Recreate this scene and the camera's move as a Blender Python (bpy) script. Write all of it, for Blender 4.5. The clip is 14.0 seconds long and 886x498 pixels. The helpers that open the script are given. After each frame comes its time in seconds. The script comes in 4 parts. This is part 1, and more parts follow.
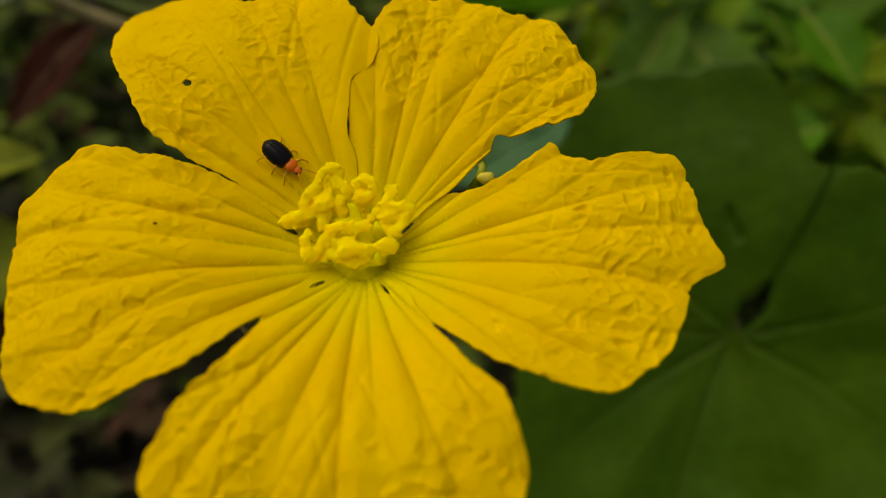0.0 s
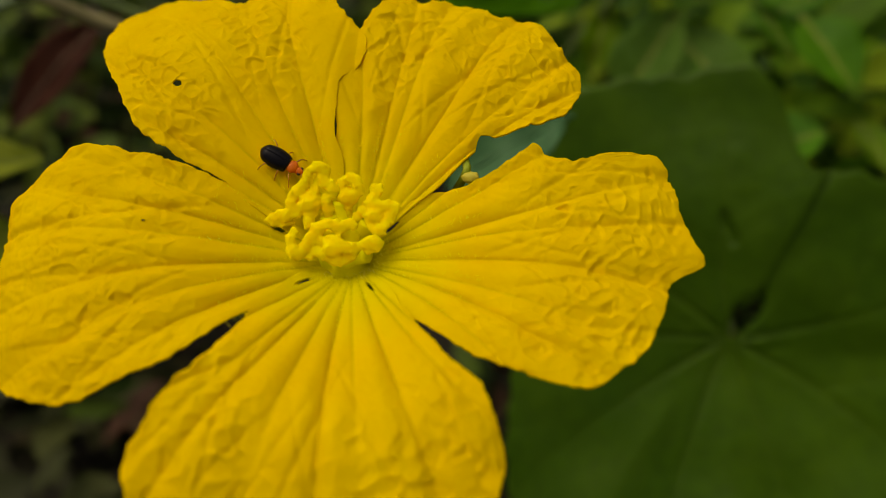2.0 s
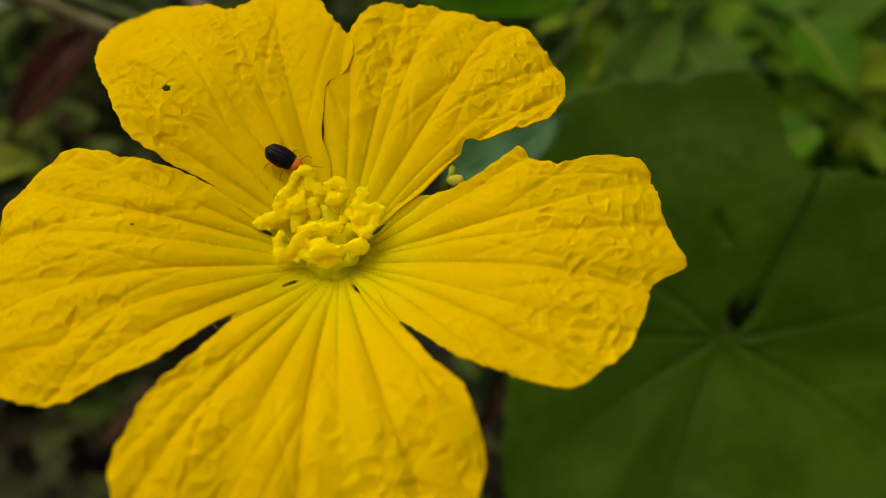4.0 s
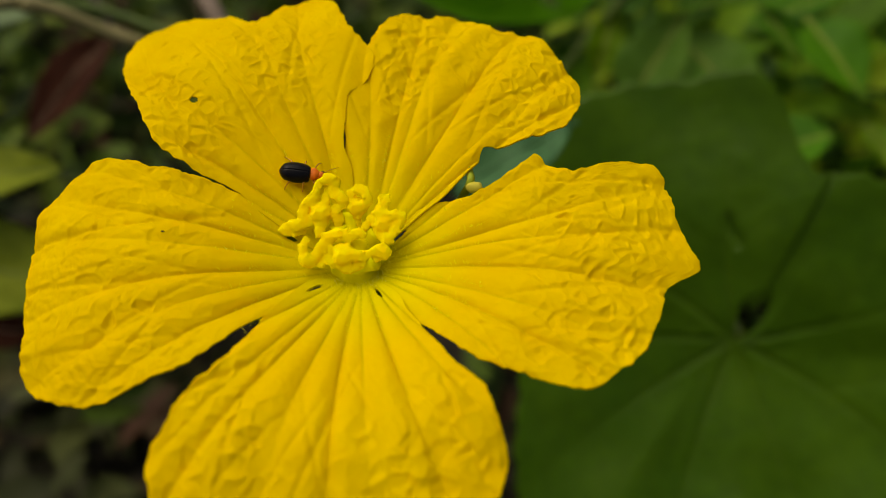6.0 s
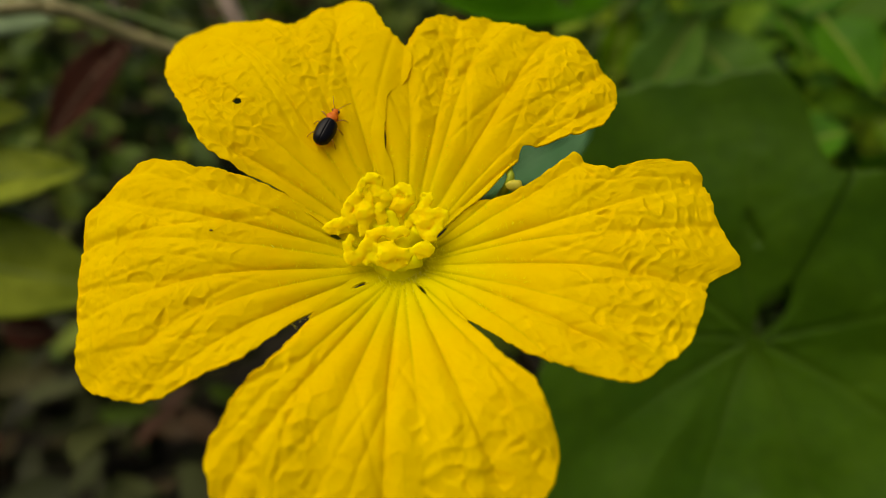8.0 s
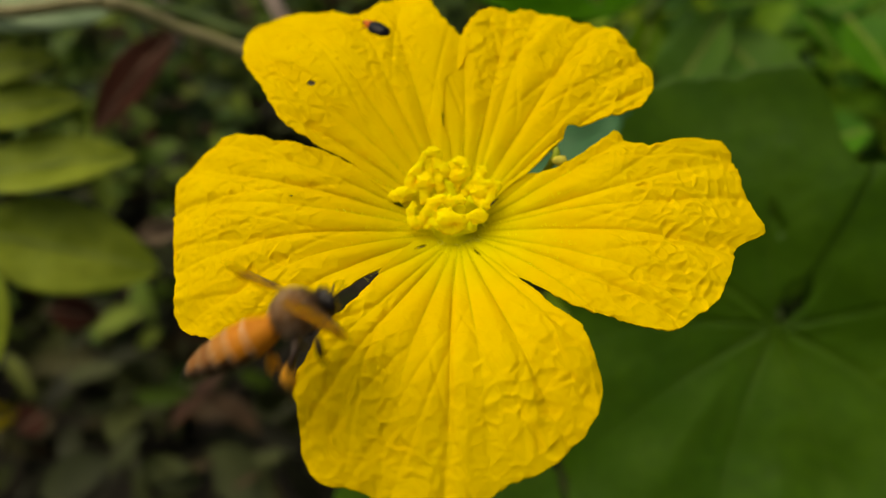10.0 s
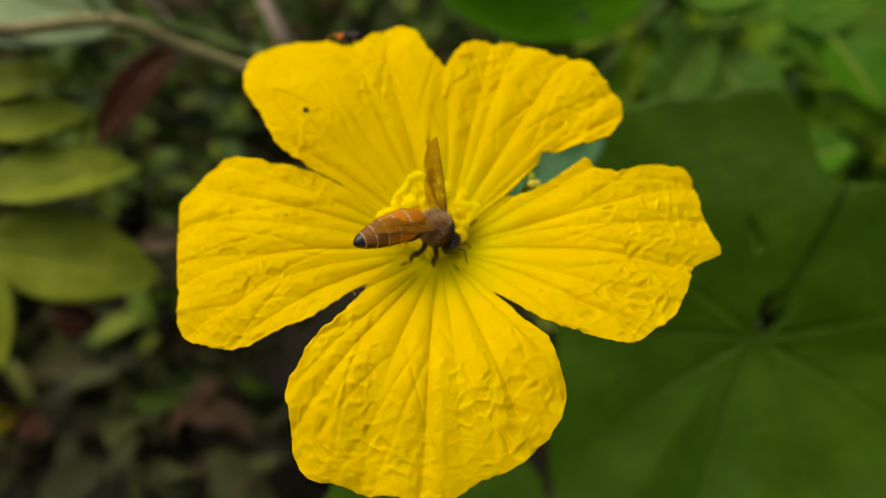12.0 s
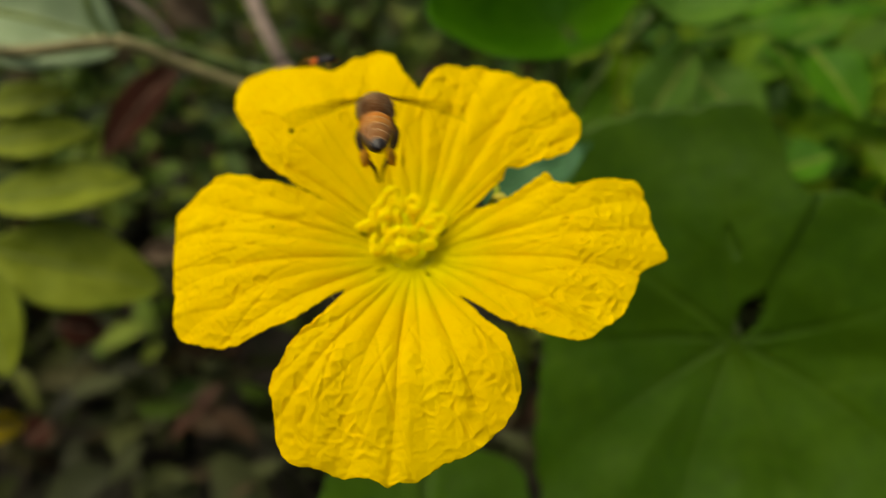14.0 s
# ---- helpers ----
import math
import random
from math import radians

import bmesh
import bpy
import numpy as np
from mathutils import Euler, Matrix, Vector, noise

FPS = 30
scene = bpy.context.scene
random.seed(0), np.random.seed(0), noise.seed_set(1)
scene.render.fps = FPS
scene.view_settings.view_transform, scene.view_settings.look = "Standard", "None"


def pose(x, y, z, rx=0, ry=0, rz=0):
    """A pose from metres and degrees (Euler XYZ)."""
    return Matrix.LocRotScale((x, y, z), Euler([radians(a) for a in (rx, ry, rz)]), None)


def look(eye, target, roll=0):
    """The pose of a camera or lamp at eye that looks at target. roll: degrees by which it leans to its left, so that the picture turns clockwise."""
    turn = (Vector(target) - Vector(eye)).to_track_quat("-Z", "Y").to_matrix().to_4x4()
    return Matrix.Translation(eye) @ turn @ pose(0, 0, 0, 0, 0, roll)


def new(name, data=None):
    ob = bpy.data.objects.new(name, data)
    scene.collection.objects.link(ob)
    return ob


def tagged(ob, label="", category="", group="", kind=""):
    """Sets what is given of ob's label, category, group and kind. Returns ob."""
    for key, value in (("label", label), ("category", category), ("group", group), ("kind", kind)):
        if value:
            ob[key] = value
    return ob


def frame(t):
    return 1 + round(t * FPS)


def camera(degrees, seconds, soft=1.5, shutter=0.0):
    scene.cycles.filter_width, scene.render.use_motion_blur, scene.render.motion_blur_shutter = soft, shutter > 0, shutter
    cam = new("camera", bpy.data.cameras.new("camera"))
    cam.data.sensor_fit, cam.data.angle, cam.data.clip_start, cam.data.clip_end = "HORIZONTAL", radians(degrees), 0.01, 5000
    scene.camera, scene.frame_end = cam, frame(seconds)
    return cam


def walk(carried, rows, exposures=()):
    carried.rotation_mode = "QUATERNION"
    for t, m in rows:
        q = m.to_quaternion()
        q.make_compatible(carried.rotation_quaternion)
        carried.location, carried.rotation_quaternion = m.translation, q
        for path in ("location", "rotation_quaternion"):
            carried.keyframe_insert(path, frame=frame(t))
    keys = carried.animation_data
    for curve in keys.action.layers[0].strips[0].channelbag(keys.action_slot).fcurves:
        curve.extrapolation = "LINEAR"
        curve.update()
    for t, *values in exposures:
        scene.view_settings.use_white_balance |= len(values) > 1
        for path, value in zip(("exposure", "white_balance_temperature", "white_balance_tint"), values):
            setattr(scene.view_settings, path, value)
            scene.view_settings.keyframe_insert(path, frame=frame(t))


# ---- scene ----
# A yellow gourd flower among leaves, a small beetle on it, and a honey bee that comes, feeds and leaves.

# ---------------------------------------------------------------- camera
cam = camera(66.0, 14.0, soft=0.6, shutter=0.25)
cam.data.dof.use_dof = True
cam.data.dof.focus_distance = 0.097
cam.data.dof.aperture_fstop = 10.0
METRES, EYE, TILT, LEAN, TURN = 0.075, 0.45, -35.0, 0.0, 0.0
ROWS = [
    (0.0, 0.0, 0.0, 0.0, 0.0, 0.0, -0.0),
    (0.5, -0.0003, -0.0038, -0.0207, 0.08, -0.14, -0.1),
    (1.0, -0.0046, -0.0093, -0.0158, 0.37, 0.05, -0.32),
    (1.5, -0.0132, -0.0145, -0.0235, 0.54, 0.23, -0.58),
    (2.0, 0.0342, -0.017, -0.0112, 0.27, 0.39, -0.29),
    (4.5, 0.0642, -0.0444, -0.0084, 0.51, 0.48, 0.07),
    (5.0, 0.0432, -0.0601, -0.0014, 0.6, 0.52, 0.25),
    (5.5, 0.0466, -0.0494, -0.015, 0.83, 0.43, 0.17),
    (6.0, 0.0429, -0.0697, -0.0039, 1.1, 0.66, 0.16),
    (6.5, 0.0185, -0.077, -0.0081, 1.24, 0.56, 0.25),
    (7.0, -0.0121, -0.0856, -0.0065, 1.44, 0.6, 0.44),
    (9.5, -0.0393, -0.1346, -0.0399, 1.88, 0.82, 0.17),
    (10.0, -0.0923, -0.2453, -0.0829, 3.13, 0.73, -0.37),
    (10.5, -0.1569, -0.3614, -0.1133, 3.99, 1.14, -1.52),
    (11.0, -0.2051, -0.3616, -0.0896, 4.08, 1.7, -1.88),
    (11.5, -0.1352, -0.3783, -0.0759, 3.62, 1.56, -1.37),
    (12.0, -0.0513, -0.3647, -0.0646, 2.96, 1.4, -0.85),
    (12.5, -0.0284, -0.4127, -0.0563, 3.2, 1.81, -0.55),
    (13.0, -0.0152, -0.4546, -0.0525, 3.4, 2.03, -0.86),
    (13.5, 0.0075, -0.4953, -0.0683, 3.58, 2.24, -0.69),
    (14.0, 0.0372, -0.51, -0.0712, 3.37, 2.17, -0.46),
]
walk(cam, [(t, pose(0, 0, EYE, TILT, LEAN, TURN) @ pose(METRES * x, METRES * y, METRES * z, 90 + pitch, roll, yaw)) for t, x, y, z, yaw, pitch, roll in ROWS],
     [(0.0, -0.86, 8000, 8), (2.0, -0.84, 8000, 8), (5.0, -0.68, 7800, 5), (9.5, -0.50, 7600, 2), (14.0, -0.35, 7500, 1)])

# ---------------------------------------------------------------- daylight: bright overcast sky
SUN_UP, SUN_ROUND = 69.0, -92.0
world = bpy.data.worlds.new("overcast_sky")
scene.world = world
world.use_nodes = True
wn = world.node_tree
sky = wn.nodes.new("ShaderNodeTexSky")
sky.sky_type = "NISHITA"
sky.sun_disc = False
sky.sun_elevation, sky.sun_rotation = radians(SUN_UP), radians(SUN_ROUND)
sky.air_density, sky.dust_density, sky.ozone_density = 0.6, 8.0, 0.6
wn.nodes["Background"].inputs["Strength"].default_value = 0.14
wn.links.new(sky.outputs[0], wn.nodes["Background"].inputs["Color"])
sun = new("sun", bpy.data.lights.new("sun", "SUN"))
sun.data.energy, sun.data.angle, sun.data.color = 1.5, radians(75), (1.0, 0.96, 0.9)
up, rnd = radians(SUN_UP), radians(SUN_ROUND)
sun.matrix_world = look((0, 0, 3), (-math.cos(up) * math.sin(rnd), -math.cos(up) * math.cos(rnd), 3 - math.sin(up)))


# ---------------------------------------------------------------- materials
def nodes_of(name):
    m = bpy.data.materials.new(name)
    m.use_nodes = True
    nt = m.node_tree
    return m, nt, nt.nodes["Principled BSDF"]


def noise_ramp(nt, scale, stops, detail=4.0, coord="Object", stretch=(1, 1, 1)):
    """Noise through a colour ramp; returns the colour and the plain value."""
    tc = nt.nodes.new("ShaderNodeTexCoord")
    mp = nt.nodes.new("ShaderNodeMapping")
    mp.inputs["Scale"].default_value = stretch
    nz = nt.nodes.new("ShaderNodeTexNoise")
    nz.inputs["Scale"].default_value, nz.inputs["Detail"].default_value = scale, detail
    rp = nt.nodes.new("ShaderNodeValToRGB")
    while len(rp.color_ramp.elements) < len(stops):
        rp.color_ramp.elements.new(0.5)
    for e, (p, c) in zip(rp.color_ramp.elements, stops):
        e.position, e.color = p, (*c, 1)
    nt.links.new(tc.outputs[coord], mp.inputs["Vector"])
    nt.links.new(mp.outputs[0], nz.inputs["Vector"])
    nt.links.new(nz.outputs["Fac"], rp.inputs["Fac"])
    return rp.outputs["Color"], nz.outputs["Fac"]


def mix(nt, fac, a, b, blend="MIX"):
    n = nt.nodes.new("ShaderNodeMix")
    n.data_type, n.blend_type = "RGBA", blend
    for socket, v in ((n.inputs["Factor"], fac), (n.inputs["A"], a), (n.inputs["B"], b)):
        if isinstance(v, bpy.types.NodeSocket):
            nt.links.new(v, socket)
        else:
            socket.default_value = v if isinstance(v, float) else (*v, 1)
    return n.outputs["Result"]


def bump(nt, bsdf, value, strength, distance):
    b = nt.nodes.new("ShaderNodeBump")
    b.inputs["Strength"].default_value, b.inputs["Distance"].default_value = strength, distance
    nt.links.new(value, b.inputs["Height"])
    nt.links.new(b.outputs["Normal"], bsdf.inputs["Normal"])


def let_through(nt, bsdf, colour, share):
    """Mix in light that shines through a thin leaf or petal."""
    tr = nt.nodes.new("ShaderNodeBsdfTranslucent")
    mx = nt.nodes.new("ShaderNodeMixShader")
    mx.inputs["Fac"].default_value = share
    if isinstance(colour, bpy.types.NodeSocket):
        nt.links.new(colour, tr.inputs["Color"])
    else:
        tr.inputs["Color"].default_value = (*colour, 1)
    nt.links.new(bsdf.outputs[0], mx.inputs[1])
    nt.links.new(tr.outputs[0], mx.inputs[2])
    nt.links.new(mx.outputs[0], nt.nodes["Material Output"].inputs["Surface"])


def attribute(nt, name):
    a = nt.nodes.new("ShaderNodeAttribute")
    a.attribute_name = name
    return a.outputs["Fac"]


def plain(name, stops, scale=400.0, rough=0.6, metal=0.0, relief=0.2, depth=0.0002, through_share=0.0, spec=0.5, stretch=(1, 1, 1)):
    m, nt, b = nodes_of(name)
    col, val = noise_ramp(nt, scale, stops, stretch=stretch)
    nt.links.new(col, b.inputs["Base Color"])
    b.inputs["Roughness"].default_value, b.inputs["Metallic"].default_value = rough, metal
    b.inputs["Specular IOR Level"].default_value = spec
    if relief:
        bump(nt, b, val, relief, depth)
    if through_share:
        let_through(nt, b, col, through_share)
    return m


def petal_material():
    m, nt, b = nodes_of("yellow_petal")
    col, _ = noise_ramp(nt, 90.0, [(0.3, (0.88, 0.610, 0.0)), (0.7, (0.94, 0.690, 0.0005))])
    # greenish throat
    tc = nt.nodes.new("ShaderNodeTexCoord")
    ln = nt.nodes.new("ShaderNodeVectorMath")
    ln.operation = "LENGTH"
    nt.links.new(tc.outputs["Object"], ln.inputs[0])
    mr = nt.nodes.new("ShaderNodeMapRange")
    mr.inputs["From Min"].default_value, mr.inputs["From Max"].default_value = 0.003, 0.019
    mr.inputs["To Min"].default_value, mr.inputs["To Max"].default_value = 0.85, 0.0
    nt.links.new(ln.outputs["Value"], mr.inputs["Value"])
    col = mix(nt, mr.outputs[0], col, (0.82, 0.80, 0.003))
    col = mix(nt, attribute(nt, "vein"), col, (0.36, 0.32, 0.001))
    nt.links.new(col, b.inputs["Base Color"])
    b.inputs["Roughness"].default_value = 0.7
    b.inputs["Specular IOR Level"].default_value = 0.04
    _, fine = noise_ramp(nt, 1100.0, [(0, (0, 0, 0)), (1, (1, 1, 1))], detail=6.0)
    bump(nt, b, fine, 0.7, 0.00025)
    let_through(nt, b, col, 0.28)
    return m


def leaf_material(name, dark, light, vein, rough=0.5, share=0.2, gloss=0.12):
    m, nt, b = nodes_of(name)
    col, val = noise_ramp(nt, 35.0, [(0.3, dark), (0.7, light)], detail=6.0)
    spots, fine = noise_ramp(nt, 170.0, [(0.3, (0.78, 0.80, 0.78)), (0.7, (1.0, 1.0, 1.0))], detail=5.0)
    col = mix(nt, 1.0, col, spots, "MULTIPLY")
    col = mix(nt, attribute(nt, "vein"), col, vein)
    nt.links.new(col, b.inputs["Base Color"])
    b.inputs["Roughness"].default_value = rough
    b.inputs["Specular IOR Level"].default_value = gloss
    bump(nt, b, fine, 0.5, 0.0014)
    let_through(nt, b, col, share)
    return m


def stuff_material(name, stops, share=0.2, rough=0.6):
    """Each leaf of a mass takes its own colour."""
    m, nt, b = nodes_of(name)
    ge = nt.nodes.new("ShaderNodeNewGeometry")
    rp = nt.nodes.new("ShaderNodeValToRGB")
    while len(rp.color_ramp.elements) < len(stops):
        rp.color_ramp.elements.new(0.5)
    for e, (p, c) in zip(rp.color_ramp.elements, stops):
        e.position, e.color = p, (*c, 1)
    nt.links.new(ge.outputs["Random Per Island"], rp.inputs["Fac"])
    g, _ = noise_ramp(nt, 60.0, [(0.3, (0.7, 0.7, 0.7)), (0.7, (1, 1, 1))])
    col = mix(nt, 1.0, rp.outputs["Color"], g, "MULTIPLY")
    nt.links.new(col, b.inputs["Base Color"])
    b.inputs["Roughness"].default_value = rough
    b.inputs["Specular IOR Level"].default_value = 0.15
    let_through(nt, b, col, share)
    return m


PETAL = petal_material()
ANTHER = plain("yellow_anther", [(0.3, (0.96, 0.67, 0.003)), (0.7, (0.97, 0.77, 0.010))], 500, 0.8, relief=0.6, depth=0.0002, spec=0.1)
for n_ in ANTHER.node_tree.nodes:
    if n_.type == "BSDF_PRINCIPLED":
        n_.inputs["Subsurface Weight"].default_value, n_.inputs["Subsurface Scale"].default_value = 0.8, 0.0012
        n_.inputs["Subsurface Radius"].default_value = (1.0, 0.85, 0.1)
FILAMENT = plain("pale_green_yellow_filament", [(0.3, (0.84, 0.80, 0.006)), (0.7, (0.94, 0.88, 0.01))], 500, 0.7, spec=0.1)
THROAT = plain("green_hairy_throat", [(0.3, (0.84, 0.78, 0.003)), (0.7, (0.94, 0.86, 0.005))], 700, 0.8, relief=0.6, depth=0.0004, spec=0.05)
HAIR = plain("pale_hairs", [(0.3, (0.93, 0.86, 0.03)), (0.7, (0.96, 0.92, 0.12))], 500, 0.6, relief=0, through_share=0.3)
SEPAL = plain("green_sepal", [(0.3, (0.14, 0.25, 0.03)), (0.7, (0.30, 0.40, 0.06))], 300, 0.6, through_share=0.15)
BUD = plain("yellow_green_bud", [(0.3, (0.60, 0.54, 0.03)), (0.7, (0.74, 0.66, 0.08))], 300, 0.6, through_share=0.15)
SPECK = plain("dark_speck", [(0.3, (0.03, 0.02, 0.01)), (0.7, (0.06, 0.04, 0.02))], 900, 0.8)
GOURD_LEAF = leaf_material("gourd_leaf", (0.054, 0.146, 0.002), (0.084, 0.190, 0.004), (0.12, 0.21, 0.02), rough=0.45, share=0.42, gloss=0.24)
BRIGHT_LEAF = leaf_material("bright_green_leaf", (0.040, 0.150, 0.003), (0.080, 0.245, 0.005), (0.10, 0.25, 0.01), rough=0.5)
SPRIG_LEAF = leaf_material("olive_green_leaflet", (0.20, 0.265, 0.020), (0.32, 0.385, 0.035), (0.28, 0.34, 0.05), rough=0.55)
GREY_LEAF = leaf_material("grey_green_leaf", (0.26, 0.37, 0.19), (0.40, 0.52, 0.29), (0.36, 0.46, 0.25), rough=0.4)
GREY_GREEN = leaf_material("soft_green_leaf", (0.07, 0.18, 0.016), (0.11, 0.24, 0.022), (0.16, 0.28, 0.05), rough=0.5)
LIME_LEAF = leaf_material("lime_green_leaf", (0.11, 0.24, 0.004), (0.16, 0.31, 0.006), (0.26, 0.40, 0.03), rough=0.5, share=0.3)
# blue green of an added leaf, imitating sky sheen on the big leaf
SHEEN_LEAF = leaf_material("sky_sheen_leaf", (0.05, 0.15, 0.06), (0.085, 0.22, 0.085), (0.12, 0.25, 0.12), rough=0.4)
DRY_LEAF = leaf_material("dry_red_brown_leaf", (0.045, 0.014, 0.008), (0.07, 0.022, 0.012), (0.07, 0.03, 0.02), rough=0.8, share=0.1)
SPIKE = plain("yellow_green_stalk", [(0.3, (0.32, 0.42, 0.01)), (0.7, (0.42, 0.50, 0.02))], 300, 0.6, through_share=0.2)
# yellow petal colour dulled and darkened to stand in for shade
SHADED_PETAL = leaf_material("shade_toned_yellow_petal", (0.34, 0.25, 0.01), (0.45, 0.33, 0.02), (0.3, 0.2, 0.01), rough=0.7, share=0.2)
TAN_LEAF = leaf_material("dry_tan_leaf", (0.20, 0.14, 0.09), (0.30, 0.22, 0.14), (0.2, 0.15, 0.1), rough=0.8, share=0.1)
STEM_OLIVE = plain("olive_tan_stem", [(0.3, (0.17, 0.155, 0.055)), (0.7, (0.32, 0.28, 0.12))], 120, 0.7, relief=0.5, depth=0.001, stretch=(1, 1, 1))
STEM_GREY = plain("grey_brown_twig", [(0.3, (0.22, 0.17, 0.13)), (0.7, (0.40, 0.31, 0.26))], 200, 0.8, relief=0.6, depth=0.001)
STEM_GREEN = plain("green_stem", [(0.3, (0.09, 0.15, 0.03)), (0.7, (0.15, 0.22, 0.05))], 150, 0.6)
RIB = plain("pale_leaf_rib", [(0.3, (0.17, 0.23, 0.02)), (0.7, (0.24, 0.30, 0.03))], 200, 0.6)
RIB_DRY = plain("brown_leaf_rib", [(0.3, (0.12, 0.07, 0.04)), (0.7, (0.2, 0.12, 0.07))], 200, 0.8)
SOIL = plain("dark_leaf_litter_soil", [(0.25, (0.010, 0.008, 0.004)), (0.6, (0.022, 0.018, 0.009)), (0.85, (0.045, 0.036, 0.018))], 30, 0.95, relief=1.0, depth=0.01)
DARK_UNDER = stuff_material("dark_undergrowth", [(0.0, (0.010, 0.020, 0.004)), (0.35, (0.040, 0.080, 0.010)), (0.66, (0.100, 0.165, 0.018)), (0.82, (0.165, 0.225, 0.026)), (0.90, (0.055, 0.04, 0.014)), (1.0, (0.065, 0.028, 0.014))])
# low leaves and weeds: colours darkened to imitate shade near the soil
SHADE_LEAVES = stuff_material("shade_toned_low_leaves", [(0.0, (0.014, 0.013, 0.008)), (0.5, (0.034, 0.042, 0.013)), (0.8, (0.064, 0.076, 0.021)), (1.0, (0.075, 0.038, 0.023))], share=0.1)
GREEN_UNDER = stuff_material("green_undergrowth", [(0.0, (0.012, 0.036, 0.002)), (0.35, (0.036, 0.11, 0.005)), (0.72, (0.13, 0.28, 0.010)), (1.0, (0.38, 0.54, 0.03))], share=0.35)

ELYTRA = plain("glossy_black_elytra", [(0.3, (0.003, 0.003, 0.005)), (0.7, (0.006, 0.006, 0.009))], 3000, 0.3, spec=0.14, relief=0.1, depth=0.00003)
BEETLE_ORANGE = plain("orange_chitin", [(0.3, (0.62, 0.13, 0.012)), (0.7, (0.75, 0.20, 0.02))], 1500, 0.4, spec=0.15, relief=0.1, depth=0.00003)
BEETLE_LEG = plain("amber_leg", [(0.3, (0.45, 0.20, 0.02)), (0.7, (0.55, 0.28, 0.03))], 1500, 0.4, relief=0)
BLACK = plain("black_chitin", [(0.3, (0.008, 0.006, 0.005)), (0.7, (0.02, 0.014, 0.01))], 2000, 0.35, relief=0.2, depth=0.00005)
BEE_BROWN = plain("dark_brown_chitin", [(0.3, (0.02, 0.010, 0.005)), (0.7, (0.045, 0.022, 0.010))], 1500, 0.45, relief=0.3, depth=0.00005)
BEE_ORANGE = plain("orange_abdomen", [(0.3, (0.50, 0.16, 0.008)), (0.7, (0.62, 0.23, 0.015))], 1200, 0.6, spec=0.15, relief=0.4, depth=0.00005)
BEE_TAN = plain("tan_brown_abdomen", [(0.3, (0.38, 0.145, 0.018)), (0.7, (0.50, 0.21, 0.035))], 1200, 0.6, spec=0.15, relief=0.4, depth=0.00005)
BEE_MID = plain("brown_abdomen", [(0.3, (0.20, 0.080, 0.018)), (0.7, (0.30, 0.130, 0.035))], 1200, 0.6, spec=0.15, relief=0.4, depth=0.00005)
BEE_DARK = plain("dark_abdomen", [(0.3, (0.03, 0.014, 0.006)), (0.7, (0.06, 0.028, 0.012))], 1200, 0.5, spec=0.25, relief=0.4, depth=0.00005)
BEE_BAND = plain("pale_hair_band", [(0.3, (0.46, 0.29, 0.14)), (0.7, (0.66, 0.50, 0.33))], 1500, 0.8, spec=0.1, relief=0.4, depth=0.00005)
BEE_FUZZ = plain("brown_fuzz", [(0.35, (0.24, 0.14, 0.065)), (0.65, (0.62, 0.45, 0.27))], 420, 0.9, spec=0.1, relief=0)
POLLEN = plain("orange_pollen", [(0.3, (0.68, 0.28, 0.01)), (0.7, (0.78, 0.38, 0.02))], 1500, 0.9, relief=0.8, depth=0.0002)


def wing_material():
    m, nt, b = nodes_of("smoky_amber_wing")
    col, _ = noise_ramp(nt, 250.0, [(0.3, (0.34, 0.14, 0.004)), (0.7, (0.46, 0.20, 0.008))])
    nt.links.new(col, b.inputs["Base Color"])
    b.inputs["Roughness"].default_value = 0.25
    b.inputs["Alpha"].default_value = 0.42
    b.inputs["Specular IOR Level"].default_value = 0.1
    return m


WING = wing_material()


# ---------------------------------------------------------------- mesh tools
def mesh_of(verts, faces, smooth=True, vein=None, mats=None):
    me = bpy.data.meshes.new("m")
    me.from_pydata([tuple(v) for v in verts], [], [tuple(f) for f in faces])
    if smooth:
        me.polygons.foreach_set("use_smooth", [True] * len(me.polygons))
    if vein is not None:
        a = me.attributes.new("vein", "FLOAT", "POINT")
        a.data.foreach_set("value", [float(v) for v in vein])
    if mats is not None:
        me.polygons.foreach_set("material_index", mats)
    me.update()
    return me


def part(name, mesh, material, parent=None, label=""):
    """Link a mesh as one object, under a thing or a part when one is given."""
    for m in material if isinstance(material, (list, tuple)) else [material]:
        mesh.materials.append(m)
    ob = new(name, mesh)
    mesh.name = name
    if parent is not None:
        ob.parent = parent
    return tagged(ob, label)


def tube(pts, radii, seg=8, close=True):
    """A round tube through pts with a radius at each."""
    pts = [Vector(p) for p in pts]
    verts, faces = [], []
    side = None
    for i, p in enumerate(pts):
        d = (pts[min(i + 1, len(pts) - 1)] - pts[max(i - 1, 0)]).normalized()
        if side is None:
            side = d.orthogonal().normalized()
        side = (side - d * side.dot(d)).normalized()
        other = d.cross(side)
        for k in range(seg):
            a = 2 * math.pi * k / seg
            verts.append(p + (side * math.cos(a) + other * math.sin(a)) * radii[i])
        if i:
            o = (i - 1) * seg
            faces += [(o + k, o + (k + 1) % seg, o + seg + (k + 1) % seg, o + seg + k) for k in range(seg)]
    if close:
        faces.append(tuple(range(seg))[::-1])
        o = (len(pts) - 1) * seg
        faces.append(tuple(range(o, o + seg)))
    return verts, faces


def join(*pieces):
    verts, faces = [], []
    for v, f in pieces:
        o = len(verts)
        verts += list(v)
        faces += [tuple(i + o for i in q) for q in f]
    return verts, faces


